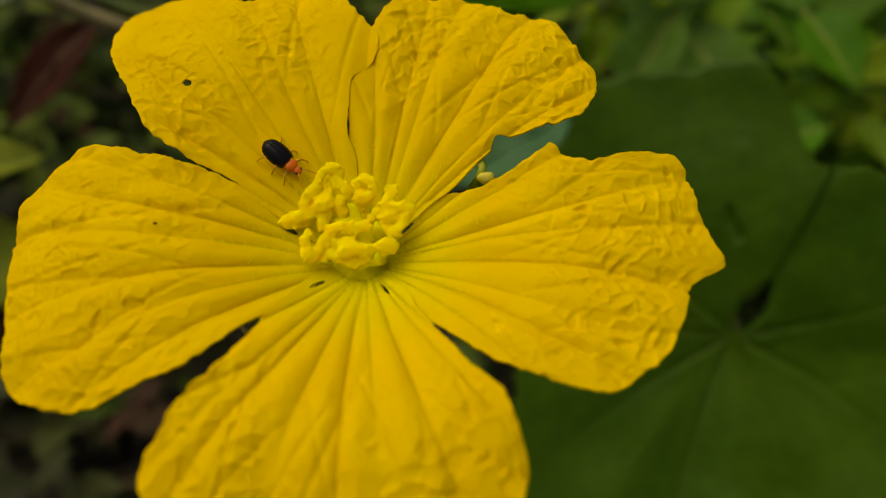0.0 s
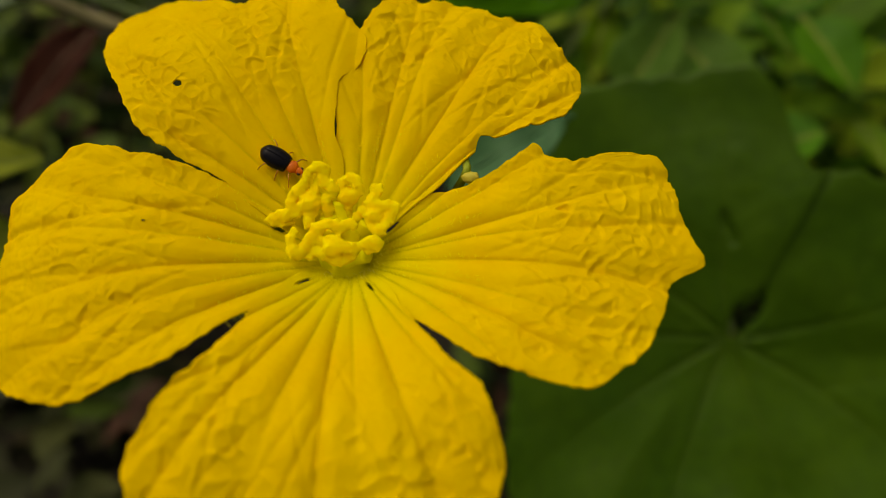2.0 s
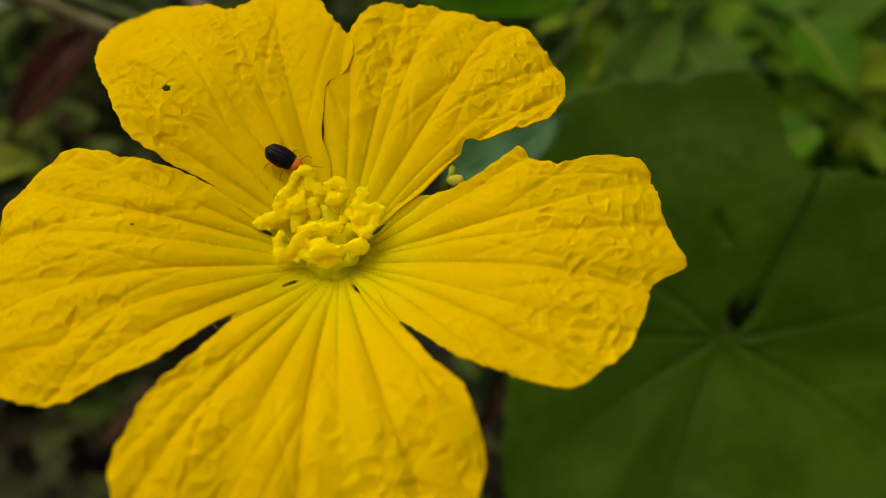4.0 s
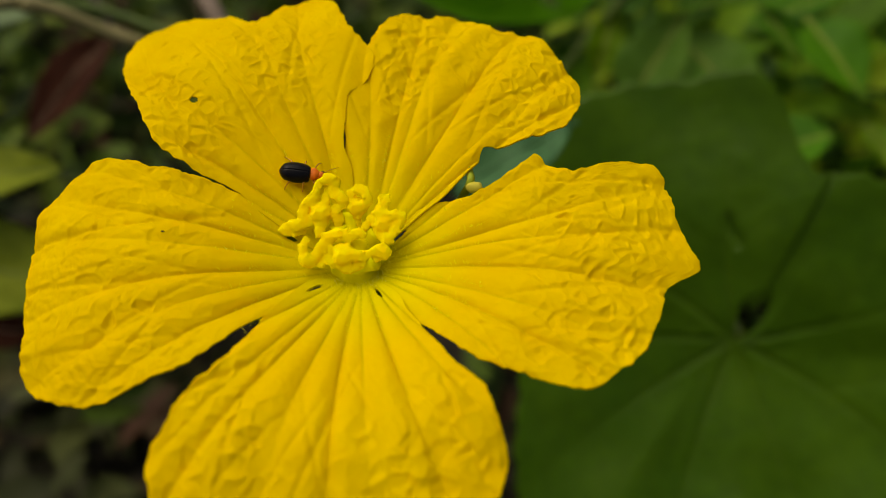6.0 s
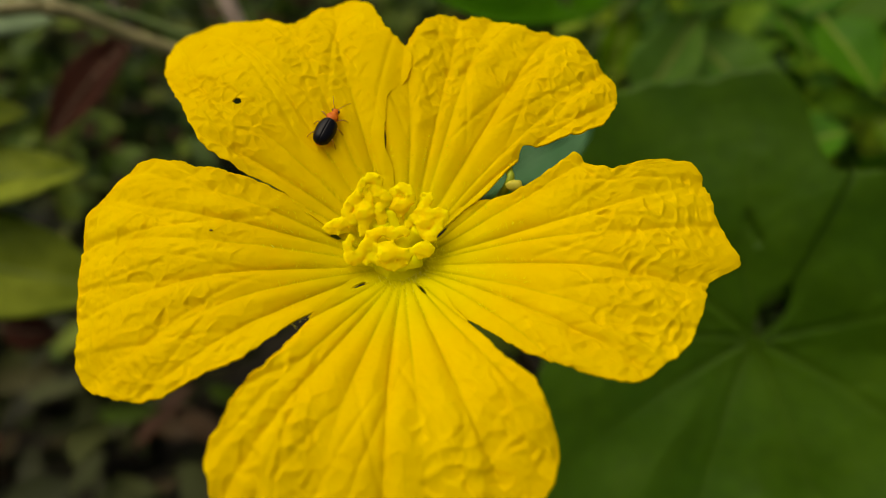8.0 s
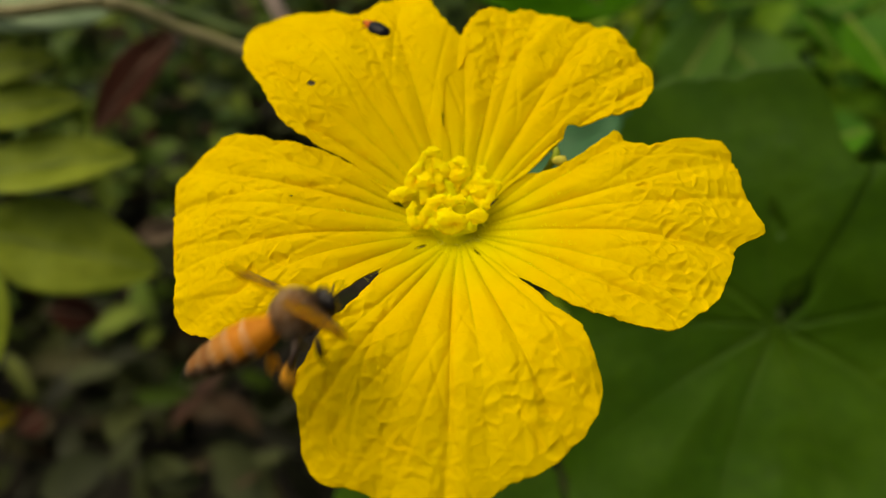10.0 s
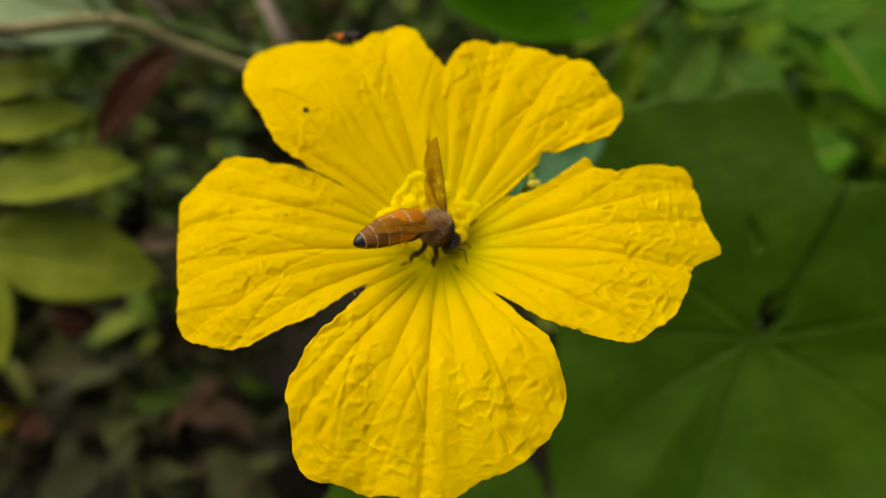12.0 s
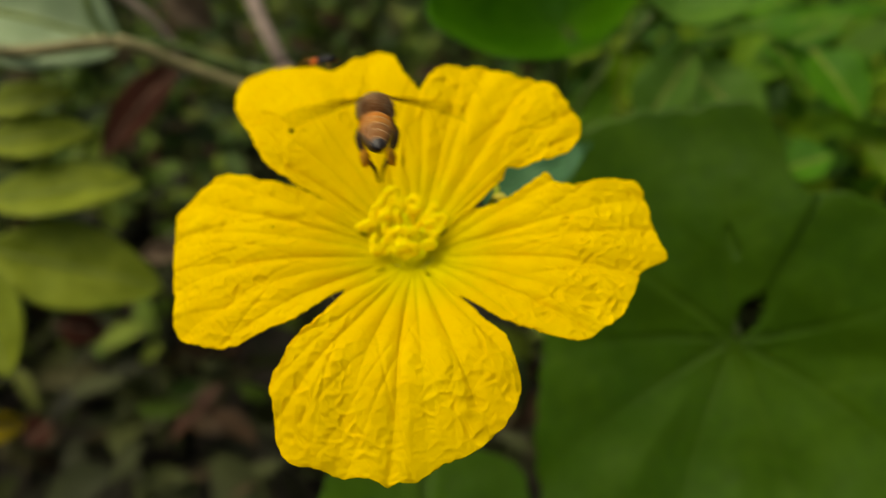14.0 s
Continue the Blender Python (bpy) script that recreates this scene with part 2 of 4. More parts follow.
def spline(pts, n):
    """Catmull-Rom through pts."""
    p = [Vector(q) for q in pts]
    p = [2 * p[0] - p[1]] + p + [2 * p[-1] - p[-2]]
    out = []
    for i in range(1, len(p) - 2):
        for k in range(n):
            t = k / n
            a, b, c, d = p[i - 1:i + 3]
            out.append(0.5 * (2 * b + (c - a) * t + (2 * a - 5 * b + 4 * c - d) * t * t + (3 * b - a - 3 * c + d) * t ** 3))
    return out + [p[-2]]


def ball(cx, cy, cz, rx, ry, rz, seg=16, rings=10, rough=0.0):
    verts, faces = [], []
    for i in range(rings + 1):
        a = math.pi * i / rings
        for k in range(seg):
            b = 2 * math.pi * k / seg
            v = Vector((math.cos(a), math.sin(a) * math.cos(b), math.sin(a) * math.sin(b)))
            s = 1 + rough * noise.noise(v * 3 + Vector((cx, cy, cz)))
            verts.append((cx + rx * v.x * s, cy + ry * v.y * s, cz + rz * v.z * s))
    for i in range(rings):
        for k in range(seg):
            faces.append((i * seg + k, i * seg + (k + 1) % seg, (i + 1) * seg + (k + 1) % seg, (i + 1) * seg + k))
    return verts, faces


def smooth_round(radii, phi):
    """A closed outline: the radius at the angle phi (radians) from evenly spaced radii."""
    n = len(radii)
    s = (phi / (2 * math.pi)) % 1.0 * n
    i, t = int(s) % n, s - int(s)
    a, b, c, d = (radii[(i + k) % n] for k in (-1, 0, 1, 2))
    return 0.5 * (2 * b + (c - a) * t + (2 * a - 5 * b + 4 * c - d) * t * t + (3 * b - a - 3 * c + d) * t ** 3)


def leaf_blade(length, width, widest=0.4, fold=0.25, droop=0.15, nu=18, nv=5, wavy=0.02, pairs=6, seed=0):
    """A leaf blade along +x, its face to +z: folded along the midrib, drooping, with side veins."""
    verts, faces, vein = [], [], []
    for i in range(nu + 1):
        u = i / nu
        w = width / 2 * (math.sin(math.pi * min(u / (2 * widest), 0.5 + (u - widest) / (2 * (1 - widest)) if u > widest else 9)) ** 0.8 if 0 < u < 1 else 0.02)
        for j in range(-nv, nv + 1):
            v = j / nv
            z = abs(v) * w * fold - droop * length * u * u + wavy * length * noise.noise((u * 5 + seed, v * 2, seed * 3.1))
            rib = math.exp(-(v * w / (0.02 * width)) ** 2) + 0.6 * math.exp(-((((u - abs(v) * 0.16) * pairs) % 1 - 0.5) / 0.10) ** 2) * (0.9 - u)
            verts.append((u * length, v * w, z - 0.006 * width * rib))
            vein.append(max(0, min(1, rib)) * 0.7)
    n = 2 * nv + 1
    faces = [(i * n + j, (i + 1) * n + j, (i + 1) * n + j + 1, i * n + j + 1) for i in range(nu) for j in range(n - 1)]
    return verts, faces, vein


def thicken(ob, t):
    m = ob.modifiers.new("thickness", "SOLIDIFY")
    m.thickness, m.offset = t, -1.0
    return ob


# ---------------------------------------------------------------- ground
def build_ground():
    n, verts, faces = 60, [], []
    for i in range(n + 1):
        for j in range(n + 1):
            x, y = (math.copysign(abs(q) ** 3, q) * 80 for q in (2 * i / n - 1, 2 * j / n - 1))
            verts.append((x, y, 0.03 * noise.noise((x * 3, y * 3, 0.5)) - 0.01))
    faces = [(i * (n + 1) + j, (i + 1) * (n + 1) + j, (i + 1) * (n + 1) + j + 1, i * (n + 1) + j + 1) for i in range(n) for j in range(n)]
    tagged(part("ground", mesh_of(verts, faces), SOIL), "dark soil with leaf litter", "ground", kind="structure")


build_ground()

# ---------------------------------------------------------------- the flower
FLOWER_AT = Matrix.Translation((-0.0106, 0.0759, 0.3944)) @ Matrix(((0.9998, 0.0085, 0.0181, 0), (0.0, 0.9054, -0.4245, 0), (-0.02, 0.4245, 0.9052, 0), (0, 0, 0, 1)))


def cup(r):
    """Height of the flower's bowl over its base, in millimetres, at r from its axis."""
    return -1.873 * (1 - math.exp(-r / 7)) + 0.7061 * r - 0.010694 * r * r


# centre of each petal, its axis in degrees, how its bowl swells and droops, and its reach all round in steps of 10 degrees (mm)
PETALS = {
    "upper_left": ((-22.0, 27.4), 128, 0.05, (1.2, 0, 38), [20.8, 21.9, 22.0, 21.5, 22.0, 23.6, 24.3, 21.5, 15.2, 15.6, 19.4, 20.9, 23.2, 30.7, 27.2, 23.2, 20.1, 17.7, 15.8, 14.3, 13.5, 13.2, 13.4, 14.0, 15.0, 15.8, 16.7, 17.9, 19.3, 22.5, 27.9, 29.2, 25.6, 21.9, 20.1, 19.4]),
    "upper_right": ((14.4, 23.7), 58, -0.10, (1.0, 0, 37), [17.7, 18.2, 18.2, 18.2, 18.4, 19.0, 18.6, 17.2, 17.8, 18.6, 19.7, 20.7, 20.9, 19.7, 18.4, 17.2, 16.6, 17.0, 17.4, 17.7, 18.5, 20.7, 23.4, 24.7, 22.7, 18.5, 15.5, 12.6, 10.9, 9.1, 9.4, 10.4, 11.8, 13.6, 15.7, 16.7]),
    "right": ((22.0, -3.5), -10, -0.45, (0, 0.5, 27), [23.1, 23.5, 23.7, 25.1, 26.1, 20.9, 16.6, 16.1, 17.4, 15.4, 13.9, 13.5, 13.6, 15.2, 17.0, 18.9, 21.1, 23.8, 20.6, 18.0, 16.4, 15.1, 14.4, 14.1, 14.2, 14.4, 14.8, 15.6, 17.0, 18.5, 18.9, 19.1, 19.3, 19.2, 18.9, 19.6]),
    "left": ((-24.6, -4.7), 195, -0.30, (0, 3.5, 27), [20.2, 22.5, 19.6, 17.8, 16.4, 15.2, 14.3, 14.0, 14.1, 14.7, 15.9, 17.5, 20.6, 24.0, 24.7, 25.5, 23.9, 21.9, 20.4, 19.6, 19.5, 19.8, 21.9, 21.8, 20.7, 19.8, 18.4, 16.6, 15.7, 15.2, 14.5, 14.1, 13.9, 14.4, 15.4, 17.0]),
    "lower": ((-0.6, -23.1), 269, 0.35, (2.0, 2.5, 27), [18.4, 16.5, 15.1, 14.5, 14.5, 15.1, 16.1, 17.8, 19.5, 21.0, 20.3, 18.7, 17.3, 15.7, 14.5, 14.0, 14.1, 15.0, 17.1, 18.9, 21.4, 21.9, 23.9, 24.4, 22.4, 21.9, 21.0, 21.0, 21.4, 20.4, 20.3, 21.2, 21.3, 21.6, 21.4, 20.0]),
}
CRINKLE = {"upper_left": 0.6, "upper_right": 0.7, "right": 0.8, "left": 0.7, "lower": 0.65}
HOLE = (-25.4, 21.9)
# chinks between the petals near their bases: direction in degrees, reach and half length in mm
CHINKS = ((-137.8, 7.6, 1.1), (-60.0, 6.2, 1.1), (36.0, 6.6, 1.3), (166.0, 10.0, 0.8))


def petal_mesh(centre, axis, lift, bow, reach, seed, hole=None, tip=None, seams=(), crinkle=1.0):
    SEG, RINGS = 380, 124
    axis = radians(axis)
    pts, vein = [], []
    spread = [a + 2.6 * math.sin(seed * 3 + i * 2.1) * (i != 4) for i, a in enumerate((-44, -33, -22, -11, 0, 11, 22, 33, 44))]

    def point(px, py, edge):
        r, ang = math.hypot(px, py), math.atan2(py, px)
        dev = (math.degrees(ang - axis) + 180) % 360 - 180
        calm = 1.0
        if seams and r < 38:
            calm = 1 - math.exp(-(((math.degrees(ang) - seams[0][0]) / 8) ** 2)) * min(1.0, (38 - r) / 4)
        z = cup(r) + lift * min(1, r / 15) + bow[0] * math.exp(-((r - bow[2]) / 10) ** 2) - bow[1] * max(0.0, (r - 20) / 25) ** 2
        # main veins: grooves that fan out from the base, and fork half way
        out = min(1.0, r / 45)
        lines = [a * (0.84 + 0.26 * out) + 1.3 * math.sin(r * 0.10 + k * 1.7 + seed) * out for k, a in enumerate(spread)]
        groove, near = 0.0, 0.0
        for k, a in enumerate(lines):
            off = radians(dev - a) * r
            fade = max(0.0, 1 - r / (75 if k == 4 else 55 if k % 2 == 0 else 30))
            groove += (0.34 if k % 2 == 0 else 0.20) * fade * math.exp(-(off / (0.13 + 0.006 * r)) ** 2)
            near = max(near, math.exp(-(off / 0.13) ** 2) * max(0.0, 1 - r / 34) * (0.55 + 0.45 * noise.noise((r / 3, k, seed))))
            if 0 < k < 8:
                for turn in (-1, 1):
                    start = 17 + 4 * ((k * 2 + turn) % 3)
                    if r > start and turn * off > 0:
                        fork = off - turn * (r - start) * (0.45 + 0.1 * math.sin(k + seed))
                        groove += 0.20 * min(1, (r - start) / 4) * math.exp(-(fork / 0.40) ** 2)
        # the blade swells between two veins, steeper on one flank
        for a, b in zip(lines, lines[1:]):
            if a <= dev < b:
                w = 2 * (dev - a) / (b - a) - 1
                w += 0.30 * math.sin(seed * 5 + a) * (1 - w * w)
                wide = radians(b - a) * r
                z += min(1.05, 0.155 * wide) * (1 - abs(w) ** 1.7) * (1 - 0.35 * out) * min(1.0, r / 14)
        # broad valleys along every other main vein
        for k, a in enumerate(lines[::2]):
            off = radians(dev - a) * r
            z -= 0.38 * math.exp(-(off / (0.5 + 0.035 * r)) ** 2) * min(1.0, max(0.0, (r - 5) / 8)) * max(0.0, 1 - r / 52)
        # side veins leave the main ones aslant and stand up as thin folds
        aside = min((abs(radians(dev - a) * r) for a in lines[::2]))
        # puckered cells towards the rim: thin raised folds round sunken cells of uneven depth, longer outwards than across
        across = math.radians(dev) * r
        patch = 0.72 + 0.65 * noise.noise((px / 11, py / 11, seed * 3.0))
        amount = 0.88 * calm * crinkle * max(0.0, min(1.0, (r + 0.14 * abs(dev) - 19) / 13)) * max(0.12, min(1.0, patch + 0.010 * abs(dev)))
        if amount > 0:
            slant = r - 0.9 * aside + 1.2 * noise.noise((px / 6, py / 6, seed + 2))
            z += amount * 0.15 * math.exp(-(((slant / 4.3) % 1 - 0.5) * 4.3 / 0.34) ** 2)
            q = Vector((px / 2.3, py / 2.3, seed * 7.3))
            q += 0.3 * noise.noise_vector(q * 0.8)
            for size, high, deep in ((1.0, 0.19, 0.56), (1.9, 0.06, 0.16)):
                far, cells = noise.voronoi(q * size)
                rim = min(1.0, (far[1] - far[0]) / 0.42)
                sunk = max(0.0, 0.35 + 1.6 * noise.noise(cells[0] * 5.3))
                z += amount * (high * max(0.0, 1 - rim * 1.9) - deep * sunk * rim * rim * (3 - 2 * rim))
            z += amount * (0.16 * noise.noise((px / 1.9, py / 1.9, seed)) + 0.08 * noise.noise((px / 0.95, py / 0.95, seed)))
        # pillows between the veins, broad waves, and a frilled rim
        z += 0.26 * noise.noise((r / 5.5, across / 2.4, seed * 2.9)) * min(1.0, r / 22) * calm
        z += 0.8 * noise.noise((px / 15, py / 15, seed * 1.7)) * out * calm
        z += 0.9 * max(0.0, edge - 0.8) / 0.2 * noise.noise((px / 5.5, py / 5.5, seed + 9.0)) * out * calm
        z -= groove * min(1.0, r / 12)
        return (px / 1000, py / 1000, z / 1000), near * 0.85

    pts_v, vein = point(*centre, 0)
    pts, vein = [pts_v], [vein]
    for k in range(1, RINGS + 1):
        rho = (k / RINGS) ** 0.85
        for s in range(SEG):
            phi = 2 * math.pi * s / SEG
            R = smooth_round(reach, phi)
            px, py = centre[0] + R * math.cos(phi), centre[1] + R * math.sin(phi)
            far = min(1.0, max(0.0, (math.hypot(px, py) - 12) / 15))
            R += far * (0.34 * noise.noise((px / 1.5, py / 1.5, seed)) + 0.14 * noise.noise((px / 0.7, py / 0.7, seed)) + 0.3 * noise.noise((px / 4.0, py / 4.0, seed + 4)))
            near_base = math.hypot(px, py)
            R += 0.8 * max(0.0, min(1.0, (11.5 - near_base) / 3))
            for seam, upto, slit in seams:
                if abs((math.degrees(math.atan2(py, px)) - seam + 180) % 360 - 180) < 9 and near_base < upto:
                    R += 1.2 * min(1.0, (upto - near_base) / 3) * (max(0.0, min(1.0, (abs(near_base - slit[0]) - slit[1]) / 2)) if slit else 1.0)
            if tip:
                R += tip[0] * math.exp(-((phi - radians(tip[1]) + math.pi) % (2 * math.pi) - math.pi) ** 2 / 0.004)
            p, v = point(centre[0] + R * rho * math.cos(phi), centre[1] + R * rho * math.sin(phi), rho)
            pts.append(p)
            vein.append(v)
    faces = [(0, 1 + s, 1 + (s + 1) % SEG) for s in range(SEG)]
    for k in range(RINGS - 1):
        o = 1 + k * SEG
        faces += [(o + s, o + SEG + s, o + SEG + (s + 1) % SEG, o + (s + 1) % SEG) for s in range(SEG)]

    def inside(f):
        x = sum(pts[i][0] for i in f) / len(f) * 1000
        y = sum(pts[i][1] for i in f) / len(f) * 1000
        if hole and ((x - hole[0]) / 0.75) ** 2 + ((y - hole[1] + 0.2 * (x - hole[0])) / 0.5) ** 2 < 1:
            return True
        for turn, far, half in CHINKS:
            c, d = math.cos(radians(turn)), math.sin(radians(turn))
            if ((x * c + y * d - far) / half) ** 2 + ((y * c - x * d) / 0.27) ** 2 < 1:
                return True
        return False
    faces = [f for f in faces if not inside(f)]
    return mesh_of(pts, faces, vein=vein)


def anther_mesh(ribs, wide, seed):
    """A pollen head: folded ribs along the given lines (mm), thick and lumpy, with rounded ends."""
    pieces = []
    for n, line in enumerate(ribs):
        pts = spline(line, 6)
        last = len(pts) - 1
        for i in range(0, last + 1, 2):
            end = min(1.0, 0.6 + 2.0 * min(i, last - i) / last)
            k = wide * end * (1.08 + 0.40 * noise.noise((i * 0.45, n * 3.0, seed)))
            v, f = ball(0, 0, 0, k, k, 0.55 * k, 14, 8, 0.25)
            lean = pose(*pts[i], 25 + 40 * noise.noise((i * 0.4, seed, n)), 40 * noise.noise((i * 0.4, seed + 7, n)), 0)
            pieces.append(([lean @ Vector(p) / 1000 for p in v], f))
            # crimped rim
            turn = 2.4 * i + seed
            out = lean @ Vector((0.9 * k * math.cos(turn), 0.9 * k * math.sin(turn), 0.15))
            pieces.append(ball(*(out / 1000), 0.00042 * wide, 0.00042 * wide, 0.00034 * wide, 10, 6))
    every = [Vector(p) for line in ribs for p in line]
    heart = sum(every, Vector()) / len(every) - Vector((0, 0.2, 0.5))
    pieces.append(ball(*(heart / 1000), 0.0021 * wide, 0.0021 * wide, 0.0016 * wide, 16, 10, 0.3))
    v, f = join(*pieces)
    return mesh_of([Vector(p) - Vector((0, 0, 0.0006)) for p in v], f)


def fused(ob):
    """Let the pieces of a mesh grow together into one soft skin."""
    m = ob.modifiers.new("fuse", "REMESH")
    m.mode, m.voxel_size, m.use_smooth_shade = "VOXEL", 0.00013, True
    m = ob.modifiers.new("soften", "SMOOTH")
    m.factor, m.iterations = 0.5, 7
    return ob


def build_flower():
    fl = tagged(new("gourd_flower"), "open yellow gourd flower with five crinkled petals", "flower")
    fl.matrix_world = FLOWER_AT
    # where neighbouring petals overlap: direction, how far out, and a slit left open
    ul, ur, le = (PETALS[k][1] for k in ("upper_left", "upper_right", "left"))
    seams = [((ul + ur) / 2 + 4, 35.0, (21.0, 4.6)), ((ul + le) / 2, 18.5, None)]
    for n, (name, (centre, axis, lift, bow, reach)) in enumerate(PETALS.items()):
        label = "yellow crinkled petal with a small hole" if name == "upper_left" else "yellow crinkled petal"
        thicken(part("petal", petal_mesh(centre, axis, lift, bow, reach, n * 2.37 + 1, HOLE if name == "upper_left" else None, {"lower": (1.0, 269), "right": (1.2, 0.5)}.get(name), seams, CRINKLE[name]), PETAL, fl, label), 0.00025)
    # throat: a low hairy green dome
    verts, faces = [], []
    prof = [(4.6, 1.0), (3.8, 1.45), (3.1, 2.0), (2.8, 3.0), (2.9, 4.0), (2.7, 4.9), (1.6, 5.4), (0.1, 5.6)]
    for i, (r, z) in enumerate(prof):
        for k in range(40):
            a = 2 * math.pi * k / 40
            rr = r * (1 + 0.06 * math.sin(a * 10))
            verts.append(((rr * math.cos(a) - 1.2 - 0.1 * z) / 1000, (rr * math.sin(a) + 0.35 * (z - 1)) / 1000, z / 1000))
    faces = [(i * 40 + k, i * 40 + (k + 1) % 40, (i + 1) * 40 + (k + 1) % 40, (i + 1) * 40 + k) for i in range(len(prof) - 1) for k in range(40)]
    part("throat", mesh_of(verts, faces), THROAT, fl, "hairy green throat")
    # stamens: a pale filament and an anther of folded, frilled ribs
    stamens = (
        ((-2.4, 2.6, 1.6), 0.78, [
            [(-5.8, 8.3, 10.0), (-4.6, 8.8, 10.4), (-3.5, 8.8, 10.0), (-3.6, 7.6, 9.4), (-2.6, 6.8, 9.0), (-2.0, 6.3, 8.6), (-2.9, 5.5, 8.0)],
            [(-5.8, 8.3, 10.0), (-6.2, 7.1, 9.0), (-7.3, 6.0, 8.2), (-7.9, 4.9, 7.6), (-7.1, 3.8, 7.0), (-9.1, 3.6, 6.6), (-10.4, 3.2, 6.2), (-9.9, 2.8, 6.0), (-7.9, 3.1, 5.6)],
            [(-4.6, 7.9, 9.0), (-4.9, 5.8, 8.0), (-5.2, 4.2, 7.0), (-5.5, 2.8, 6.2), (-4.9, 2.4, 5.6)],
            [(-3.3, 5.9, 8.0), (-3.0, 4.6, 7.0), (-2.9, 3.7, 6.0)],
        ]),
        ((-0.8, 3.0, 1.6), 0.70, [
            [(-1.4, 7.4, 9.0), (-0.2, 7.8, 9.6), (0.9, 7.2, 9.6), (1.3, 6.3, 9.0), (0.6, 5.7, 8.4), (-0.1, 5.0, 7.6), (-0.1, 4.0, 6.2)],
            [(-1.4, 7.4, 9.0), (-1.0, 6.2, 8.4), (-1.4, 5.4, 7.6)],
        ]),
        ((0.6, 2.6, 1.6), 0.74, [
            [(3.1, 7.2, 8.6), (3.9, 6.8, 8.6), (3.3, 5.9, 8.2), (2.9, 4.8, 8.0), (4.2, 4.5, 8.0), (5.9, 4.6, 7.8), (5.6, 3.8, 7.4), (4.9, 2.5, 7.0), (4.1, 1.4, 6.6), (2.9, 2.3, 6.6), (2.4, 3.4, 7.2)],
            [(0.6, 3.1, 6.4), (1.9, 4.2, 7.2), (2.9, 4.8, 8.0), (3.9, 3.7, 7.4), (3.6, 2.6, 6.8)],
        ]),
        ((-1.6, -0.6, 1.6), 0.80, [
            [(-7.0, 0.8, 7.5), (-7.4, -0.6, 6.8), (-6.8, -2.0, 6.0), (-6.0, -1.3, 5.8), (-5.2, -0.3, 6.3), (-4.0, 1.2, 7.0), (-2.5, 1.8, 7.6), (-1.1, 1.5, 7.2), (0.2, 1.8, 7.6), (0.8, 1.7, 7.2)],
            [(-5.2, -2.0, 5.2), (-4.0, -1.2, 5.4), (-2.7, -1.7, 5.0), (-1.1, -2.1, 4.8), (0.2, -1.6, 5.2), (0.7, -1.0, 5.8), (-0.7, -1.0, 6.4), (-2.0, -0.0, 6.6), (-3.6, -0.2, 6.2)],
            [(0.6, -0.9, 5.6), (2.1, -0.4, 5.8), (3.4, 0.0, 6.4), (3.8, -0.3, 6.0), (2.7, -1.1, 5.4)],
        ]),
    )
    for n, (foot, wide, ribs) in enumerate(stamens):
        foot = Vector(foot)
        neck = sum((Vector(p) for p in ribs[-1]), Vector()) / len(ribs[-1]) - Vector((0, 0.3, 1.8))
        low = Vector((0.6 * foot.x + 0.4 * neck.x, 0.6 * foot.y + 0.4 * neck.y, 0.5 * (foot.z + neck.z)))
        st = part("stamen", mesh_of(*tube([p / 1000 for p in spline([foot, low, neck], 5)], [0.0017] * 6 + [0.0014] * 5, 12)), FILAMENT, fl, "pale green filament")
        fused(part("anther", anther_mesh(ribs, wide, n * 1.9), ANTHER, st, "frilled yellow anther"))
    # fine hairs on the throat and along the vein bases
    rng = random.Random(4)
    hv, hf = [], []
    for _ in range(3200):
        a, r = rng.uniform(0, 2 * math.pi), abs(rng.gauss(0, 1.9)) + 2.7
        if r > 17:
            continue
        if _ % 2:
            axis_, line = rng.choice(list(PETALS.values()))[1], rng.choice((-33, -22, -11, 0, 11, 22, 33))
            r = rng.uniform(4, 19)
            a = radians(axis_ + line * (0.84 + 0.26 * r / 45)) + rng.gauss(0, 0.012)
        p = Vector((r * math.cos(a), r * math.sin(a), cup(r) + 0.1))
        d = Vector((rng.uniform(-0.7, 0.7), rng.uniform(-0.7, 0.7), 1)).normalized() * rng.uniform(0.4, 1.0)
        e = d.orthogonal().normalized() * 0.038
        o = len(hv)
        hv += [(p + e) / 1000, (p - e) / 1000, (p + d.cross(e).normalized() * 0.04) / 1000, (p + d) / 1000]
        hf += [(o, o + 1, o + 3), (o + 1, o + 2, o + 3), (o + 2, o, o + 3)]
    tagged(part("hairs", mesh_of(hv, hf), HAIR, fl, "fine pale hairs"), kind="stuff")
    # calyx behind the petals
    cv, cf = tube([(0, 0, -0.0005), (0, 0, -0.002), (0, 0, -0.006), (0, 0, -0.010)], [0.0042, 0.0040, 0.0032, 0.0022], 16)
    part("calyx", mesh_of(cv, cf), SEPAL, fl, "green calyx cup")
    for ang in (22, 95, 162, 232, 308):
        v, f, w = leaf_blade(0.015, 0.0050, 0.3, 0.1, 0.08, 10, 2, 0.02)
        m = pose(0, 0, -0.0012, 0, 0, ang) @ pose(0.003, 0, -0.0006, 0, -17)
        part("sepal", mesh_of([m @ Vector(q) for q in v], f, vein=w), SEPAL, fl, "pointed green sepal")
    part("stalk", mesh_of(*tube(spline([(0, 0, -0.009), (0.003, 0.004, -0.03), (0.006, 0.012, -0.07), (0.0, 0.03, -0.13)], 6), [0.0022] * 19, 10)), STEM_GREEN, fl, "green flower stalk")
    sx, sy = -25.84, 0.26
    sz = cup(math.hypot(sx, sy))
